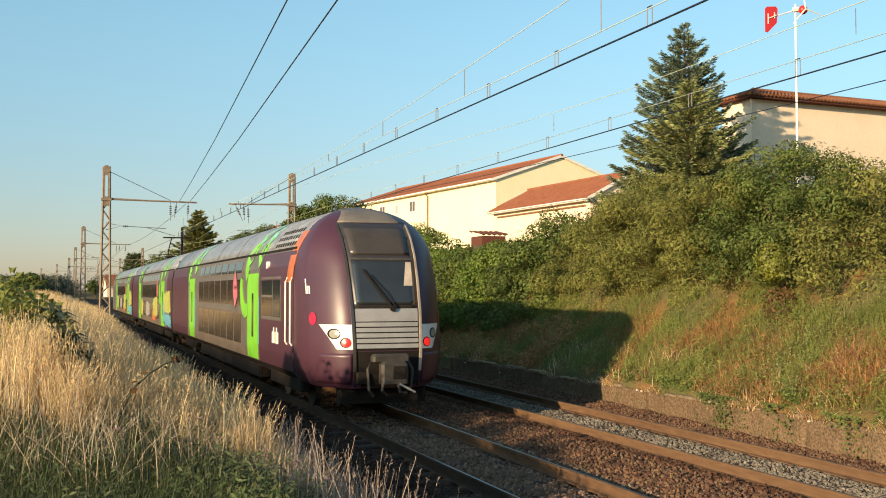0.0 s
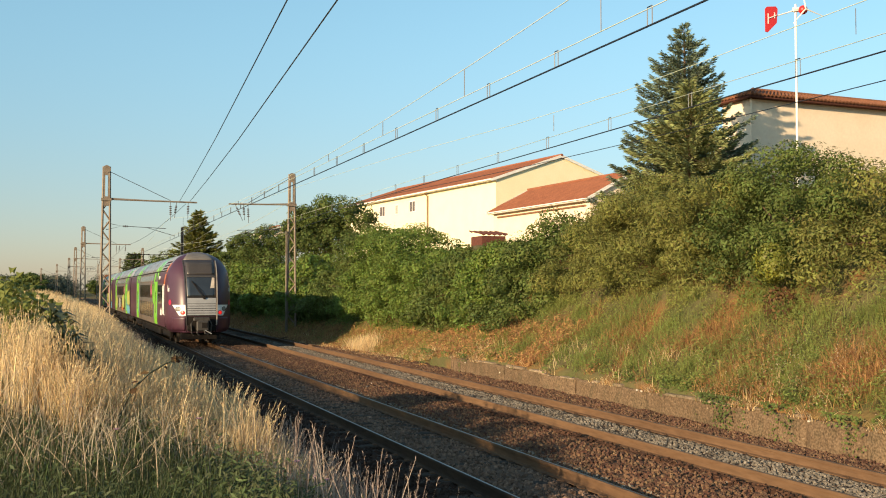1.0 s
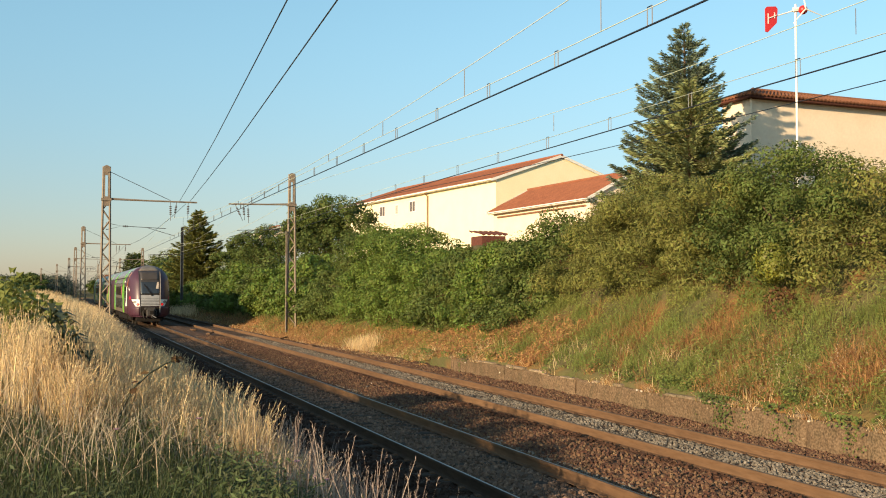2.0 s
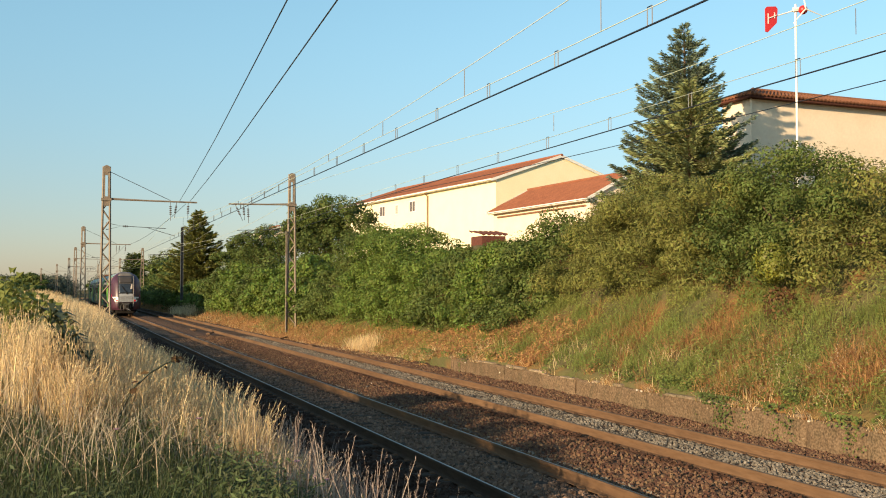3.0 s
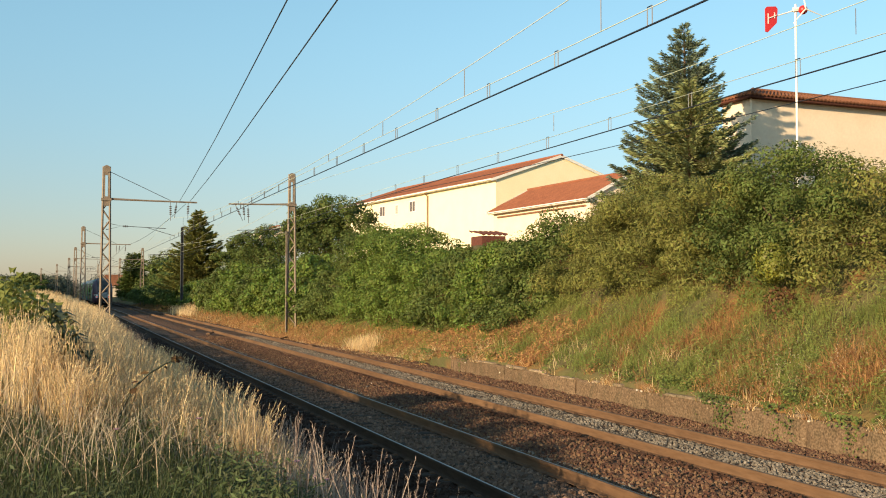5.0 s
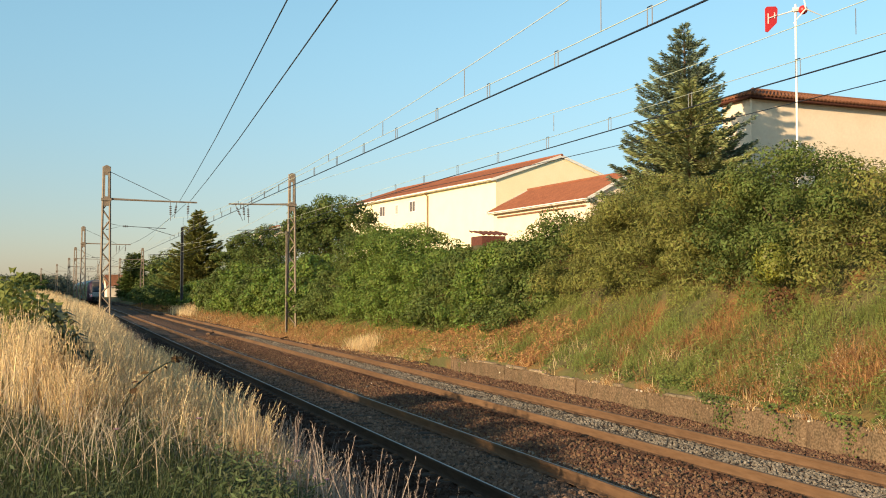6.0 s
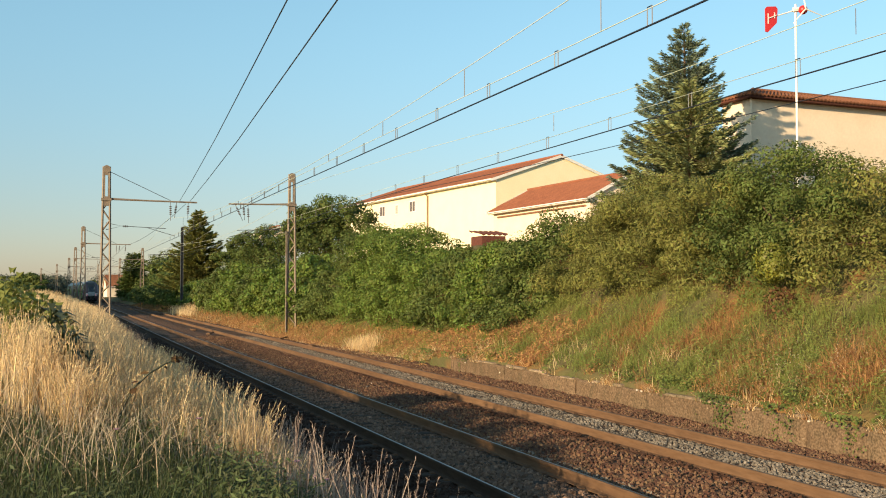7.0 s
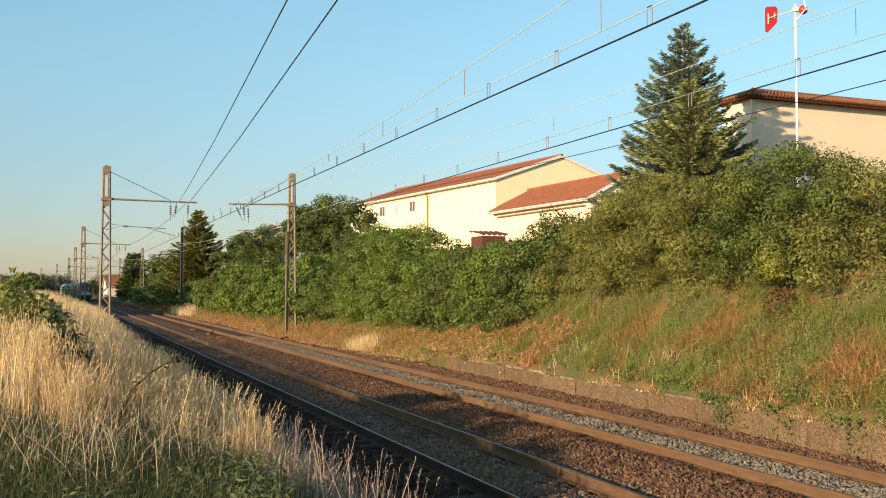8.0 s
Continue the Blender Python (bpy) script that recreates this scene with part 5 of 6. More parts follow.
def build_houses():
    h, wall, e = gable_house("long_house", "long pale yellow house with a red tiled gable roof", 29.7, 84.0, radians(6.5), 13.5, 36, 12.3, 14.55, M_RENDERP, M_TILE, 0.5, 0.16)
    for y0, w, hh in ((16.6, 1.3, 1.0), (20.9, 0.55, 0.9), (24.3, 1.35, 1.0)):
        window(h, y0, e - 1.75, w, hh)
    part("downpipe", join(tube([(-0.45, 13.5, e - 0.2), (-0.15, 13.5, e - 0.5), (-0.15, 13.5, 0.3)], 0.07, 8)), M_DOWNPIPE, h, "brown downpipe")
    h, wall, e = gable_house("low_annex", "low cream house with a red tiled roof and white verge", 27.9, 63.3, radians(4.0), 6.6, 14.6, 8.9, 10.6, M_RENDER, M_TILE, 0.5, 0.2, 0.07)
    part("wall_beam", box(-0.10, 0.6, e - 0.62, 0.02, 13.8, e - 0.50), M_DOWNPIPE, h, "brown timber beam along the wall")
    # flat-topped building with tiled coping, at the spruce
    x, y, rz = 23.7, 40.0, radians(3.5)
    z0 = float(ground_z(x, y)) - 0.2
    b = thing("rendered_building", "large cream rendered building with brown tiled roof edge", "building", (x, y, z0), rz)
    e = 11.35 - z0
    part("wall", join(box(0, 0, 0, 26, 2.0, e), box(9, 2.0, 0, 26, 14, e - 0.01)), M_RENDER, b, "plain cream rendered wall")
    part("eaves_board", join(box(-0.42, -0.42, e - 0.02, 26.4, 2.4, e + 0.08), box(8.6, 2.4, e - 0.02, 26.4, 14.4, e + 0.075)), M_BRICKRED, b, "dark brown eaves board")
    for p0, al, up, n, ins in (((-0.5, -0.5, e + 0.09), (27.0, 0, 0), (0, 1.5, 0.50), 120, 1.5 / 27.0), ((-0.5, -0.5, e + 0.09), (0, 3.0, 0), (1.5, 0, 0.50), 13, 0.5),
                               ((-0.5, 2.5, e + 0.09), (27.0, 0, 0), (0, -1.5, 0.50), 120, 1.5 / 27.0), ((8.6, 2.4, e + 0.1), (17.8, 0, 0), (0, 6.0, 0.35), 80, 0.0), ((8.6, 14.4, e + 0.1), (17.8, 0, 0), (0, -6.0, 0.35), 80, 0.0)):
        tile_rows(p0, al, up, n, 1, 0.22, M_TILEB, b, 0.07, ins)
    part("hip_cap", tube([(-0.5, -0.5, e + 0.15), (1.0, 1.0, e + 0.66)], 0.10, 8), M_TILEB, b)
    part("ridge_cap", tube([(0.95, 1.0, e + 0.64), (25.0, 1.0, e + 0.64)], 0.10, 8), M_TILEB, b)
    part("downpipe", tube([(-0.06, -0.1, 0), (-0.06, -0.1, e)], 0.05, 8), M_RENDER, b)
    # small shed with wavy roof, in the garden
    s = thing("garden_shed", "small red-brown timber shed with a wavy roof", "shed", (21.0, 66.0, float(ground_z(21, 66)) - 0.1))
    part("wall", box(0, 0, 0, 1.75, 2.0, 1.45), M_BRICKRED, s)
    tile_rows((-0.12, -0.1, 1.5), (2.0, 0, 0), (0, 2.2, 0.3), 5, 1, 0.4, M_BRICKRED, s, 0.10)
    # red-roofed line house far down the track
    gable_house("line_house", "small line-side house with a red tiled roof", 13.2, 331.0, radians(100), 4.8, 5.8, 3.9, 6.9, M_RENDER, M_TILEB, 0.4)
    gable_house("far_house", "pale house with a brown roof among the trees", 20.0, 143.0, radians(5), 4.6, 4.0, 10.3, 11.2, M_RENDER, M_TILEB, 0.4)


build_houses()


# ---- small wind wheel on a white pole ----
def build_wind_wheel():
    x, y = 18.2, 30.0
    z0 = float(ground_z(x, y))
    w = thing("wind_wheel", "white pole with a small red wind wheel and tail vane", "wind turbine", (x, y, z0))
    T = 12.15 - z0
    part("pole", tube([(0, 0, -0.2), (0, 0, T + 0.45)], 0.04, 10), M_WHITE, w, "white steel pole")
    part("nacelle", tube([(-0.1, 0, T + 0.25), (0.3, -0.1, T + 0.28)], 0.09, 8), M_WHITE, w)
    bm = bmesh.new()
    bmesh.ops.create_uvsphere(bm, u_segments=14, v_segments=10, radius=0.16, matrix=Matrix.Translation((0.16, -0.2, T + 0.22)))
    part("hub", bm, M_RED, w, "red hub ball", smooth=True)
    part("tail_boom", tube([(0, 0, T + 0.25), (-1.05, 0.05, T - 0.12)], 0.025, 6), M_WHITE, w)
    poly = [(-1.28, T - 0.62), (-1.18, T - 0.64), (-0.80, T - 0.28), (-0.76, T + 0.22), (-0.84, T + 0.30), (-1.20, T + 0.26), (-1.28, T + 0.18)]
    vane = part("tail_vane", prism(poly, 0.0, 0.03), M_RED, w, "red tail vane")
    part("vane_mark", join(box(-1.19, -0.012, T - 0.34, -1.15, -0.004, T + 0.02), box(-0.92, -0.012, T - 0.12, -0.88, -0.004, T + 0.08), tube([(-1.17, -0.01, T - 0.16), (-0.82, -0.01, T - 0.02)], 0.018, 4)), M_WHITE, vane, "white bars")
    rotor = part("rotor", join(*[tube([(0, 0, 0), (0.78 * math.cos(a), 0, 0.78 * math.sin(a))], 0.03, 5, 0.012) for a in (-0.25, 1.75, 3.95)]), M_WHITE, w, "thin white blades")
    rotor.location = (0.16, -0.34, T + 0.22)
    return rotor


ROTOR = build_wind_wheel()


# ---- grasses ----
def blades(g, x, y, h, lean, width, seg=3, z=None, bend=1.0):
    """Grass stems as bent, tapering strips."""
    n = len(x)
    z0 = ground_z(x, y) if z is None else z
    a = g.uniform(0, 6.28, n)
    f = g.uniform(0, 6.28, n)
    rows = []
    for k in range(seg + 1):
        s = k / seg
        cx = x + np.cos(a) * lean * h * s ** (1 + bend)
        cy = y + np.sin(a) * lean * h * s ** (1 + bend)
        cz = z0 - 0.03 + h * (s - 0.25 * lean * s * s)
        w = width * (1 - 0.75 * s)
        rows.append(np.stack([cx - np.cos(f) * w, cy - np.sin(f) * w, cz], -1))
        rows.append(np.stack([cx + np.cos(f) * w, cy + np.sin(f) * w, cz], -1))
    V = np.stack(rows, 1).reshape(-1, 3)
    m = 2 * (seg + 1)
    k = m * np.arange(n)[:, None]
    F = np.concatenate([k + np.array([[2 * i, 2 * i + 1, 2 * i + 3, 2 * i + 2]]) for i in range(seg)], 0)
    return V, F


def heads(g, V, n, seg, size):
    """Seed heads: a few small scales at the tip of each stem."""
    m = 2 * (seg + 1)
    tips = V.reshape(n, m, 3)[:, -1]
    low = V.reshape(n, m, 3)[:, -3]
    d = tips - low
    d /= np.linalg.norm(d, axis=1)[:, None] + 1e-6
    P, D = [], []
    for k in range(5):
        P.append(tips - d * (size * 0.5 * k))
        q = d + g.normal(0, 0.28, d.shape)
        D.append(q / np.linalg.norm(q, axis=1)[:, None])
    P, D = np.concatenate(P), np.concatenate(D)
    b = np.cross(D, g.normal(0, 1, D.shape))
    b /= np.linalg.norm(b, axis=1)[:, None]
    s = size
    W = np.stack([P, P + D * s * 0.5 - b * s * 0.09, P + D * s, P + D * s * 0.5 + b * s * 0.09], 1).reshape(-1, 3)
    k = 4 * np.arange(len(P))[:, None]
    return W, k + np.array([[0, 1, 2, 3]])


def sow(name, label, material, pts, hmin, hmax, lean, width, seed, seg=3, head=0.0, bend=1.0, edge=True):
    g = np.random.default_rng(seed)
    x, y = pts(g)
    n = len(x)
    h = g.uniform(hmin, hmax, n)
    if edge:
        # shorter growth down the bank's near flank
        h = h * (1 - 0.38 * smooth_step(-6.1, -4.2, x) * (1 - smooth_step(20, 45, y)) * (x < 0))
    V, F = blades(g, x, y, h, g.uniform(0.05, lean, n), width * g.uniform(0.6, 1.3, n), seg, None, bend)
    if head:
        W, G = heads(g, V, n, seg, head)
        F = np.concatenate([F, G + len(V)], 0)
        V = np.concatenate([V, W], 0)
    ob = new(name, quick_mesh(name, V, F, material))
    tagged(ob, label, "grass", kind="stuff")


def clumped(g, n, x0, x1, y0, y1, power=1.5, scale=1.1, thr=-0.2):
    x = g.uniform(x0, x1, n * 2)
    y = y0 + (y1 - y0) * g.random(n * 2) ** power
    k = wave(x, y, scale) + 0.6 * wave(x + 7, y - 3, scale * 2.7) + g.normal(0, 0.25, n * 2) > thr
    return x[k][:n], y[k][:n]


# foreground meadow and bank
sow("tall_dry_grass", "tall golden dry grass on the bank", M_DRY, lambda g: clumped(g, 16000, -9.5, -4.4, 11.5, 48, 1.5, 0.8, -0.3), 0.55, 1.15, 0.3, 0.006, 101, 4, 0.035)
sow("tall_grass_clump", "bright golden clump of tall grass in front of the weeds", M_DRY, lambda g: (g.normal(-6.3, 0.28, 900), g.normal(11.6, 0.45, 900)), 0.7, 1.08, 0.2, 0.005, 117, 4, 0.035)
sow("leaning_grass_stems", "pale leaning grass stems on the bank", M_STRAW, lambda g: clumped(g, 5200, -9.0, -3.2, 9.5, 34, 1.4, 1.1, -0.3), 0.5, 1.0, 0.85, 0.0035, 115, 4, 0.035, 0.4)
sow("mixed_green_grass", "green grass blades between the dry stems", M_GREEN, lambda g: clumped(g, 15000, -9.0, -3.4, 10.5, 30, 1.3, 1.3, 0.1), 0.3, 0.7, 0.5, 0.005, 116, 3)
sow("bank_dry_grass", "golden grass on the bank's flank", M_DRY, lambda g: clumped(g, 14000, -5.2, -3.0, 11.0, 75, 1.5, 1.0, -0.4), 0.3, 0.68, 0.35, 0.0055, 109, 4, 0.035)
sow("pale_grass_stems", "pale straw grass stems along the bank's edge", M_PINKSTRAW, lambda g: clumped(g, 3800, -4.3, -2.6, 8.5, 60, 1.4, 1.3, -0.2), 0.32, 0.78, 0.35, 0.005, 102, 4, 0.024, 0.7, False)
sow("near_dry_stems", "scattered dry stems among green grass", M_STRAW, lambda g: clumped(g, 1500, -8.0, -3.4, 8.2, 12.8, 0.8, 1.7, 0.1), 0.4, 0.85, 0.8, 0.005, 103, 4, 0.028)
sow("green_meadow_grass", "lush green grass at the meadow's edge", M_MEADOW, lambda g: clumped(g, 44000, -9.0, -3.0, 5.0, 13.0, 1.2, 1.5, -0.7), 0.15, 0.5, 1.0, 0.0042, 104, 3, 0.0, 0.6)
sow("bank_green_grass", "dull green grass low on the bank", M_GREEN, lambda g: clumped(g, 16000, -6.0, -2.9, 11, 40, 1.4, 1.2, -0.3), 0.12, 0.4, 0.7, 0.005, 110, 3, 0.0, 0.6)
sow("far_dry_grass", "dry grass along the distant bank", M_DRY, lambda g: clumped(g, 14000, -14, -2.6, 50, 260, 1.4, 0.3, -0.8), 0.4, 0.8, 0.3, 0.015, 105, 3)
sow("flank_straw", "dense pale straw on the bank's near flank", M_DRY, lambda g: clumped(g, 5200, -6.2, -4.0, 10.3, 21, 1.1, 1.2, -0.1), 0.45, 0.85, 0.4, 0.006, 140, 4, 0.035, 1.0, False)
sow("bank_straw", "cream straw on the bank beside the green grass", M_DRY, lambda g: clumped(g, 6000, -6.0, -3.7, 10.2, 15.5, 1.0, 1.2, -0.1), 0.45, 0.85, 0.4, 0.0065, 144, 4, 0.03)
sow("edge_stalks", "thin upright pinkish stalks at the bank's edge", M_PINKSTRAW, lambda g: clumped(g, 420, -4.0, -2.75, 6.6, 13.5, 1.0, 2.3, 0.0), 0.45, 0.95, 0.3, 0.0052, 141, 4, 0.03, 0.4, False)
# cutting slope
sow("wall_foot_grass", "thin dry grass along the wall's foot", M_DRY, lambda g: clumped(g, 8000, 5.75, 6.3, 9, 60, 1.4, 1.9, 0.2), 0.1, 0.34, 0.7, 0.004, 111, 3)
sow("slope_red_grass", "reddish dead grass on the cutting slope", M_REDGRASS, lambda g: clumped(g, 34000, 6.5, 8.6, 9, 90, 1.4, 1.3, 0.55), 0.18, 0.5, 1.6, 0.007, 107, 3, 0.0, 0.5)
sow("slope_dry_grass", "golden dry tufts at the wall's top", M_DRY, lambda g: clumped(g, 8000, 5.7, 7.6, 9, 130, 1.4, 1.6, 0.45), 0.12, 0.42, 0.6, 0.006, 108, 3)


def red_patches(g):
    px, py = g.uniform(6.9, 8.7, 34), 9.5 + 26 * g.random(34) ** 1.1
    k = g.integers(0, 34, 12000)
    t = g.normal(0, 0.34, 12000)
    return px[k] + t + g.normal(0, 0.10, 12000), py[k] + 0.9 * t + g.normal(0, 0.22, 12000)


sow("slope_red_patches", "flattened rust-brown dead grass patches on the slope", M_REDGRASS, red_patches, 0.2, 0.38, 1.9, 0.007, 145, 3, 0.0, 0.3)
sow("slope_green_tufts", "bright green grass tufts on the slope", M_FRESH, lambda g: (lambda k, a, b: (a[k] + g.normal(0, 0.13, 9000), b[k] + g.normal(0, 0.2, 9000)))(g.integers(0, 60, 9000), g.uniform(6.8, 9.6, 60), 9 + 26 * g.random(60)), 0.2, 0.4, 0.8, 0.006, 146, 3, 0.0, 0.7)


def overhang(name, label, material, n, size, seed, zlo, zhi, thr):
    """Plants that spill over the wall's top edge and down its face."""
    g = np.random.default_rng(seed)
    x, y = clumped(g, n, 6.18, 6.36, 9, 36, 1.3, 2.1, thr)
    z = zhi - (zhi - zlo) * g.random(len(x)) ** 2 * (0.3 + 0.7 * (wave(x * 0, y, 2.2) > 0.2))
    V, F = leaves(np.stack([x, y, z], -1), np.tile(np.array([-0.7, -0.3, 0.3]), (len(x), 1)), size, g, 1.5)
    ob = new(name, quick_mesh(name, V, F, material))
    tagged(ob, label, "weeds", kind="stuff")


def wall_top(material, label, n, seed, thr):
    g = np.random.default_rng(seed)
    x, y = clumped(g, n, 6.26, 6.6, 8.5, 34, 1.3, 1.6, thr)
    V, F = blades(g, x, y, g.uniform(0.08, 0.3, len(x)), g.uniform(0.3, 1.2, len(x)), 0.005 * g.uniform(0.6, 1.3, len(x)), 3, 0.28 + 0 * x, 0.6)
    tagged(new("wall_top_grass", quick_mesh("wall_top_grass", V, F, material)), label, "grass", kind="stuff")


def weeds(name, label, material, n, x0, x1, y0, y1, size, hmax, seed, scale=0.9, thr=-0.2):
    """Low leafy weeds: small leaves heaped in uneven tufts on the ground."""
    g = np.random.default_rng(seed)
    x, y = clumped(g, n, x0, x1, y0, y1, 1.4, scale, thr)
    lush = wave(x, y, 5.3) + 0.7 * wave(y + 3, x, 8.1) + g.normal(0, 0.3, len(x))
    x, y, lush = x[lush > -0.35], y[lush > -0.35], lush[lush > -0.35]
    tuft = 0.35 + 0.35 * wave(x, y, 3.1) * wave(y, x, 2.3) + 0.45 * np.clip(lush, 0, 1)
    z = ground_z(x, y) + g.random(len(x)) ** 1.5 * hmax * (0.25 + tuft)
    N = np.tile(np.array([-0.35, -0.35, 0.7]), (len(x), 1))
    V, F = leaves(np.stack([x, y, z], -1), N, size, g, 3.2)
    ob = new(name, quick_mesh(name, V, F, material))
    tagged(ob, label, "weeds", kind="stuff")


weeds("slope_weeds", "low green weeds on the cutting slope", M_FRESH, 110000, 6.5, 10.6, 8, 75, 0.024, 0.36, 120, 1.7, 0.0)
weeds("slope_weeds", "olive weeds and grass on the cutting slope", M_LEAF_B, 80000, 6.6, 10.6, 8, 75, 0.024, 0.34, 121, 1.4, -0.2)
weeds("slope_weeds", "pale flowering weeds low on the cutting slope", M_STRAW, 9000, 6.5, 8.2, 8, 20, 0.012, 0.42, 126, 2.4, 0.4)
weeds("slope_weeds", "withered rusty weeds on the cutting slope", M_REDGRASS, 70000, 6.4, 8.6, 8, 110, 0.022, 0.26, 122, 1.3, 0.5)
weeds("meadow_weeds", "leafy green weeds at the meadow's edge", M_MEADOW, 26000, -9.0, -3.6, 5.2, 11.5, 0.018, 0.42, 123, 1.6, -0.2)
weeds("wall_creepers", "green creepers hanging over the wall", M_LEAF_A, 9000, 6.46, 7.0, 9, 33, 0.028, 0.22, 124, 1.9, 0.45)

overhang("wall_ivy", "green creepers spilling down the wall's face", M_LEAF_A, 5200, 0.036, 125, -0.25, 0.44, 0.75)
wall_top(M_REDGRASS, "rusty dead grass hanging over the wall's edge", 2600, 128, 0.2)
wall_top(M_DRY, "straw-coloured grass along the wall's edge", 2200, 129, 0.3)
sow("slope_wispy_grass", "tall wispy green grass below the shrubs", M_FRESH, lambda g: clumped(g, 24000, 6.7, 9.9, 9, 50, 1.3, 1.5, 0.45), 0.16, 0.46, 1.0, 0.005, 114, 3, 0.0, 0.7)

# leafy bushes in the meadow
def leafy_weed(x, y, h, seed, material):
    """An upright weed: one stem with pairs of large drooping leaves."""
    g = np.random.default_rng(seed)
    z0 = float(ground_z(x, y))
    w = thing("leafy_weed", "upright green weed with large leaves in the dry grass", "weed", (x, y, z0), group="tall weeds in the meadow")
    bend = g.normal(0, 0.06, 2)
    part("stem", tube([(0, 0, -0.03), (bend[0] * 0.5, bend[1] * 0.5, h * 0.55), (bend[0], bend[1], h)], 0.010, 5, 0.005), M_GREEN, w)
    V, F = [], []
    for k in range(16):
        f = 0.35 + 0.65 * k / 15
        a = k * 2.4 + g.uniform(-0.4, 0.4)
        L = g.uniform(0.2, 0.34) * (1.15 - 0.5 * f)
        W = L * 0.26
        c, q = math.cos(a), math.sin(a)
        base = Vector((bend[0] * f, bend[1] * f, h * f))
        rise, tip = g.uniform(0.1, 0.5) * L, g.uniform(-0.45, 0.1) * L
        i = len(V)
        V += [base, base + Vector((c * L * 0.45 - q * W, q * L * 0.45 + c * W, rise)), base + Vector((c * L * 0.5, q * L * 0.5, rise * 0.8)),
              base + Vector((c * L * 0.45 + q * W, q * L * 0.45 - c * W, rise)), base + Vector((c * L, q * L, tip + rise * 0.4))]
        F += [(i, i + 1, i + 2), (i, i + 2, i + 3), (i + 1, i + 4, i + 2), (i + 2, i + 4, i + 3)]
    part("foliage", (V, F), material, w, kind="stuff")


g_weed = random.Random(77)
for k in range(46):
    wy = 13.6 + 3.4 * g_weed.random()
    wx = -6.05 - 0.05 * wy + 0.85 * g_weed.random() ** 1.3
    leafy_weed(wx, wy, (0.95 + 0.36 * g_weed.random()) * (1.0 if wx < -6.3 else 0.8), 300 + k, M_LEAF_B)
for k in range(15):
    wx = g_weed.random()
    leafy_weed(-6.12 + 0.5 * wx, 11.4 + 1.1 * g_weed.random(), 1.12 - 0.62 * wx + 0.08 * g_weed.random(), 400 + k, M_LEAF_D)
shrub("meadow_bush", "large green leafy bush in the meadow", "shrub", [(-8.6, 18.2, 2.45, 0.9, 1.0, 0.85), (-9.3, 17.2, 2.1, 0.9, 1.0, 0.7), (-8.2, 18.4, 1.7, 0.8, 0.9, 0.6)], 4200, 0.11, M_LEAF_C, 141, 2)


def bramble():
    x, y = -5.55, 10.4
    z0 = float(ground_z(x, y))
    b = thing("bramble_shoot", "arching dry bramble shoot in the grass", "bramble", (x, y, z0))
    pts = [(0, 0, 0), (0.06, 0, 0.38), (0.17, 0, 0.62), (0.32, 0, 0.76), (0.47, 0, 0.85), (0.58, 0, 0.89)]
    part("stem", tube(pts, 0.013, 5, 0.008), M_LEAF_D, b, "dark arching stem")
    g = np.random.default_rng(9)
    P = np.array([pts[k] for k in g.choice([2, 3, 4, 5, 5, 5], 26)]) + g.normal(0, 0.025, (26, 3))
    V, F = leaves(P, np.tile(np.array([0, -0.5, 0.6]), (26, 1)), 0.045, g)
    ob = new("leaves", quick_mesh("leaves", V, F, M_LEAF_BR))
    ob.parent = b
    tagged(ob, "withered brown leaves", kind="stuff")


bramble()
M_PETAL = mat("pink_petal", (0.55, 0.32, 0.36), rough=0.6, fine=0.0, through_light=0.3)


def flower(x, y, h):
    z0 = float(ground_z(x, y))
    f = thing("meadow_flower", "small pale pink meadow flower in the grass", "flower", (x, y, z0), group="meadow flowers")
    part("stem", tube([(0, 0, -0.02), (0.02, 0, h * 0.6), (0, 0.01, h)], 0.003, 4), M_GREEN, f)
    for k in range(7):
        a = 2 * math.pi * k / 7
        c, q = math.cos(a), math.sin(a)
        part("petal", ([(0, 0, h), (0.02 * c - 0.008 * q, 0.02 * q + 0.008 * c, h + 0.012), (0.035 * c, 0.035 * q, h + 0.016), (0.02 * c + 0.008 * q, 0.02 * q - 0.008 * c, h + 0.012), (0.02 * c, 0.02 * q, h + 0.004)],
                       [(0, 1, 4), (1, 2, 4), (2, 3, 4), (3, 0, 4)]), M_PETAL, f)


for fx, fy, fh in ((-4.15, 8.75, 0.42), (-4.05, 8.6, 0.36), (-3.95, 8.55, 0.40), (-4.9, 9.3, 0.5), (-5.6, 8.9, 0.45)):
    flower(fx, fy, fh)
sow("golden_tuft", "bright golden grass tuft at the slope's foot", M_DRY, lambda g: (g.normal(6.75, 0.28, 1100), g.normal(45.5, 0.8, 1100)), 0.4, 0.85, 0.5, 0.009, 112, 3)
sow("golden_tuft", "golden grass tuft beside the distant mast", M_DRY, lambda g: (g.normal(7.0, 0.5, 900), g.normal(120, 4.0, 900)), 0.5, 1.3, 0.5, 0.02, 113, 3)


def track_debris(x, y, rz, n):
    d = thing("track_debris", "rusty scrap left beside the far track", "scrap", (x, y, float(ballast_z(x, y)) + 0.03), rz, group="scrap beside the track")
    part("scrap_bar", tube([(0, 0, 0.0), (0.5, 0.1, 0.02), (1.1 + 0.2 * n, 0.0, 0.06)], 0.035, 6), M_RUST, d)
    part("scrap_plate", box(-0.3, -0.12, -0.02, 0.05, 0.12, 0.08, 0.02), M_RUST, d)


for n, (x, y, rz) in enumerate(((2.2, 62, 1.2), (2.0, 68, 1.6), (5.35, 57, 1.1), (5.2, 49, 1.9))):
    track_debris(x, y, rz, n % 3)


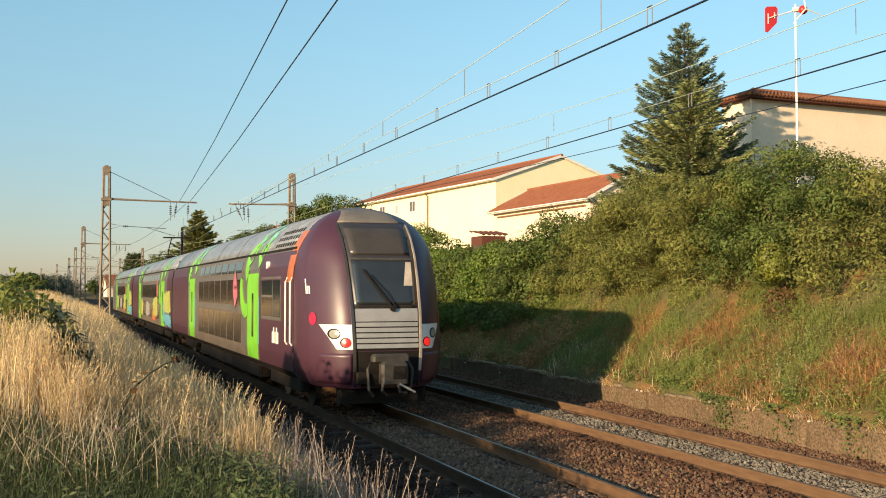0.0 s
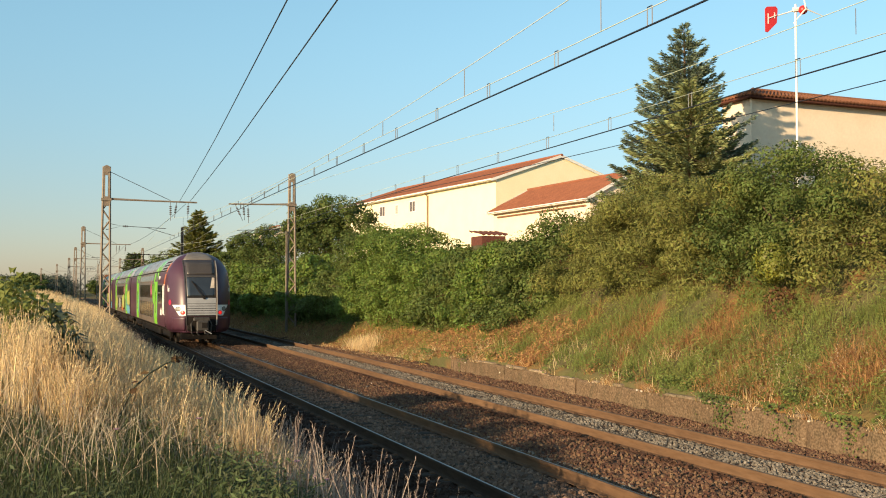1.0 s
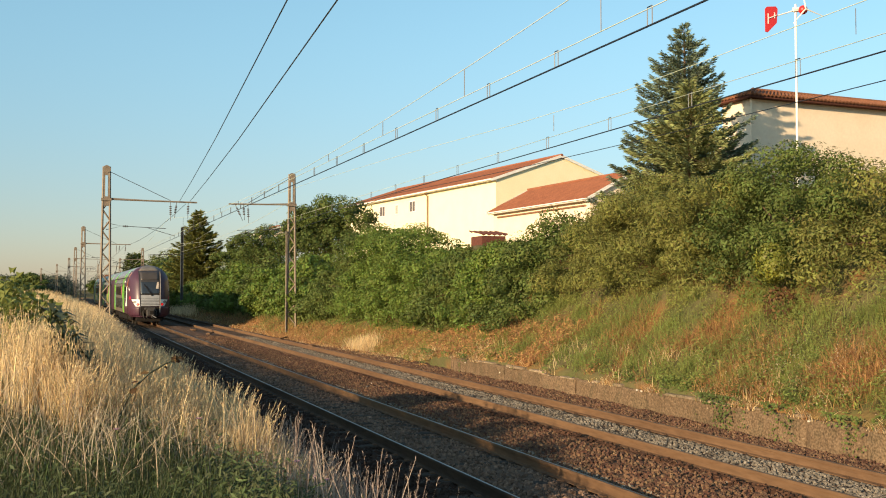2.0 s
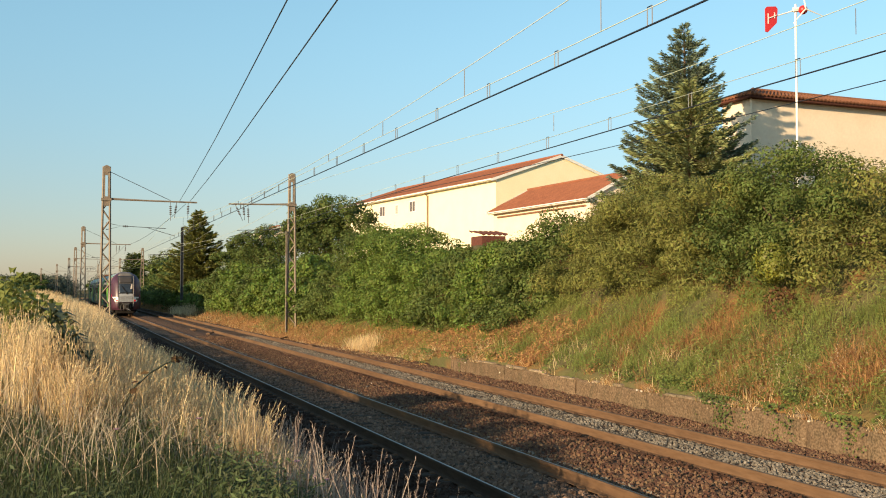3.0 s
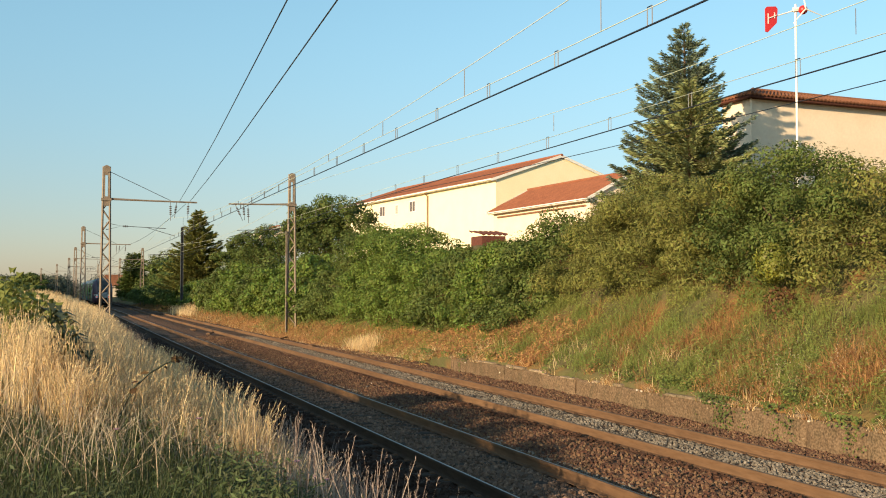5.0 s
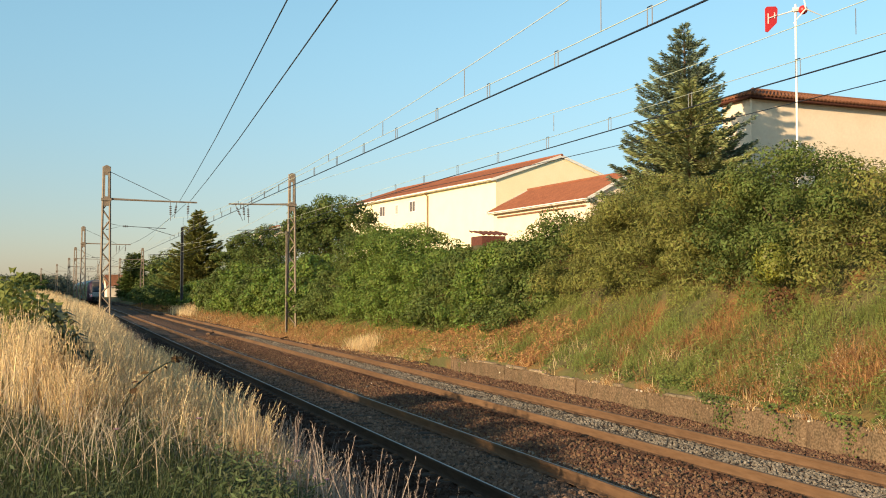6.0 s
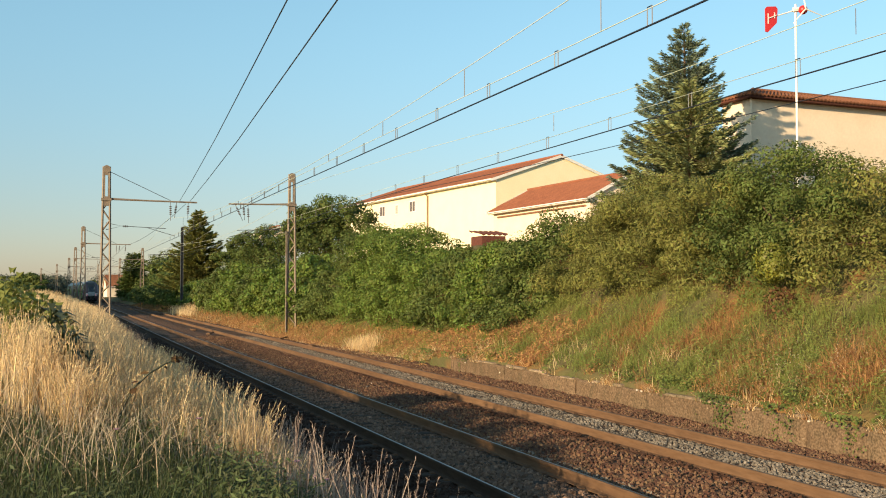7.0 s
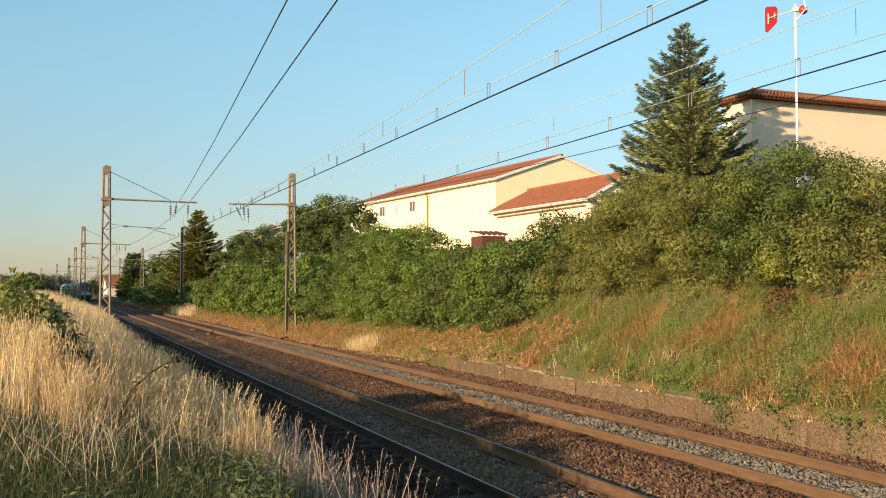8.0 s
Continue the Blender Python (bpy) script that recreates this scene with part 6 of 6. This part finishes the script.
# hedge along the meadow, whose shade lies over the far part of the line
for k in range(8):
    shrub("field_hedge", "low hedge shrub at the meadow's far edge", "shrub", [(-11.5 + 0.6 * (k % 3), 150 + 22 * k, 2.2, 2.4, 9.0, 1.3), (-12.0, 158 + 22 * k, 2.4, 2.0, 6.0, 1.3)], 2200, 0.32, M_LEAF_A, 180 + k, 2, group="hedge along the meadow")

# tall trees across the meadow, whose long shade lies over the far part of the cutting
for k in range(14):
    broadleaf(-37 - 2.5 * (k % 3), 106 + 14 * k, 15.8 + 1.2 * (k % 2), 8.0, 200 + k, 5600, 0.75)
sow("far_slope_grass", "green grass on the far cutting slope", M_GREEN, lambda g: clumped(g, 12000, 7.9, 10.5, 62, 270, 1.3, 0.35, -0.8), 0.25, 0.6, 0.6, 0.022, 118, 3, 0.0, 0.6)
sow("far_foot_grass", "rust-brown dead grass along the far slope's foot", M_REDGRASS, lambda g: clumped(g, 12000, 5.9, 8.3, 55, 200, 1.4, 0.5, -0.8), 0.15, 0.4, 0.9, 0.02, 119, 3, 0.0, 0.6)
sow("foot_grass", "withered grass tufts where the wall ends", M_DRY, lambda g: clumped(g, 2600, 5.6, 6.9, WALL_END - 3, WALL_END + 10, 1.0, 1.6, 0.0), 0.12, 0.4, 0.7, 0.006, 142, 3)
weeds("slope_weeds", "brown and green weeds where the wall ends", M_LEAF_B, 9000, 5.7, 7.0, WALL_END - 3, WALL_END + 10, 0.028, 0.25, 143, 1.2, -0.4)
weeds("slope_weeds", "rusty dead weeds along the slope's foot", M_REDGRASS, 80000, 6.0, 8.4, 27, 80, 0.036, 0.32, 130, 0.8, -0.5)

# dark shrubs down the shaded far slope
for k in range(4):
    sy = 146 + 19 * k
    sx = 8.6 + float(bend_line(sy))
    shrub("slope_shrub", "dark green shrub on the shaded far slope", "shrub",
          [(sx, sy, 1.5, 2.6, 8.0, 2.2), (sx + 2.4, sy + 5, 3.4, 2.8, 8.0, 2.4)], 5200, 0.24, M_LEAF_A, 220 + k, 2)

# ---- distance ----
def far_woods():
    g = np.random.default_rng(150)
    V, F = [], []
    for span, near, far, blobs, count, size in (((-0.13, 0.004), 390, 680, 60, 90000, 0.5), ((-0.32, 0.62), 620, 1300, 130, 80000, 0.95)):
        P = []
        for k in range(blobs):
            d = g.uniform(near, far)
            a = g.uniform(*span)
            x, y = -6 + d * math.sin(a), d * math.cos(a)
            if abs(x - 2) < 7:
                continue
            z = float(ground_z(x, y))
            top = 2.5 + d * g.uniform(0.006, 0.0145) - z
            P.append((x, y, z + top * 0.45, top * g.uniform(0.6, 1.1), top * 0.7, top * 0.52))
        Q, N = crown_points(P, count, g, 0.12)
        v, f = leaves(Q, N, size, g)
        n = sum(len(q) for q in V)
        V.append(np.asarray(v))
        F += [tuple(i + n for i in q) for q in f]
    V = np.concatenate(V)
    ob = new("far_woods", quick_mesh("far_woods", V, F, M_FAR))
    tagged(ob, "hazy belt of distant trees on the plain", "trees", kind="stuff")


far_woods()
for k, (fx, fy, ft, fr) in enumerate([(15.5, 215, 9.5, 4.5), (9.5, 250, 10.6, 5.0), (12.3, 272, 11.4, 5.5), (-1, 380, 9.0, 5.0), (22, 270, 14.0, 7.0), (7.6, 440, 6.6, 3.2)]):
    if k in (1, 2):
        conifer(fx, fy, ft, fr * 0.6, 160 + k, 14, "spruce_tree", "distant dark conifer by the line", M_LEAF_A, 1.1, 60)
    else:
        broadleaf(fx + (0 if fx > 0 else -14), fy, ft, fr, 160 + k, 3500, 0.45)
gable_house("distant_house", "small distant house with a tiled roof", -12.5, 560, 0.3, 6, 8, 3.6, 5.4, M_RENDER, M_TILE, 0.4)
for k in range(3):
    gable_house("distant_house", "small distant house with a tiled roof", 34 + 19 * k, 520 + 45 * k, 0.4 * k - 0.3, 8, 10, 6.5, 9.0, M_RENDER, M_TILE, 0.4)


# ---- movement ----
def motions():
    n, v = 19.6, 28.46
    rows = []
    for k in range(17):
        y = n + v * 0.5 * k
        x0, x1 = float(bend_line(y)), float(bend_line(y + 90))
        rows.append((0.5 * k, pose(x0, y, 0, 0, 0, math.degrees(math.atan2(x0 - x1, 90)))))
    walk(TRAIN, rows)


motions()
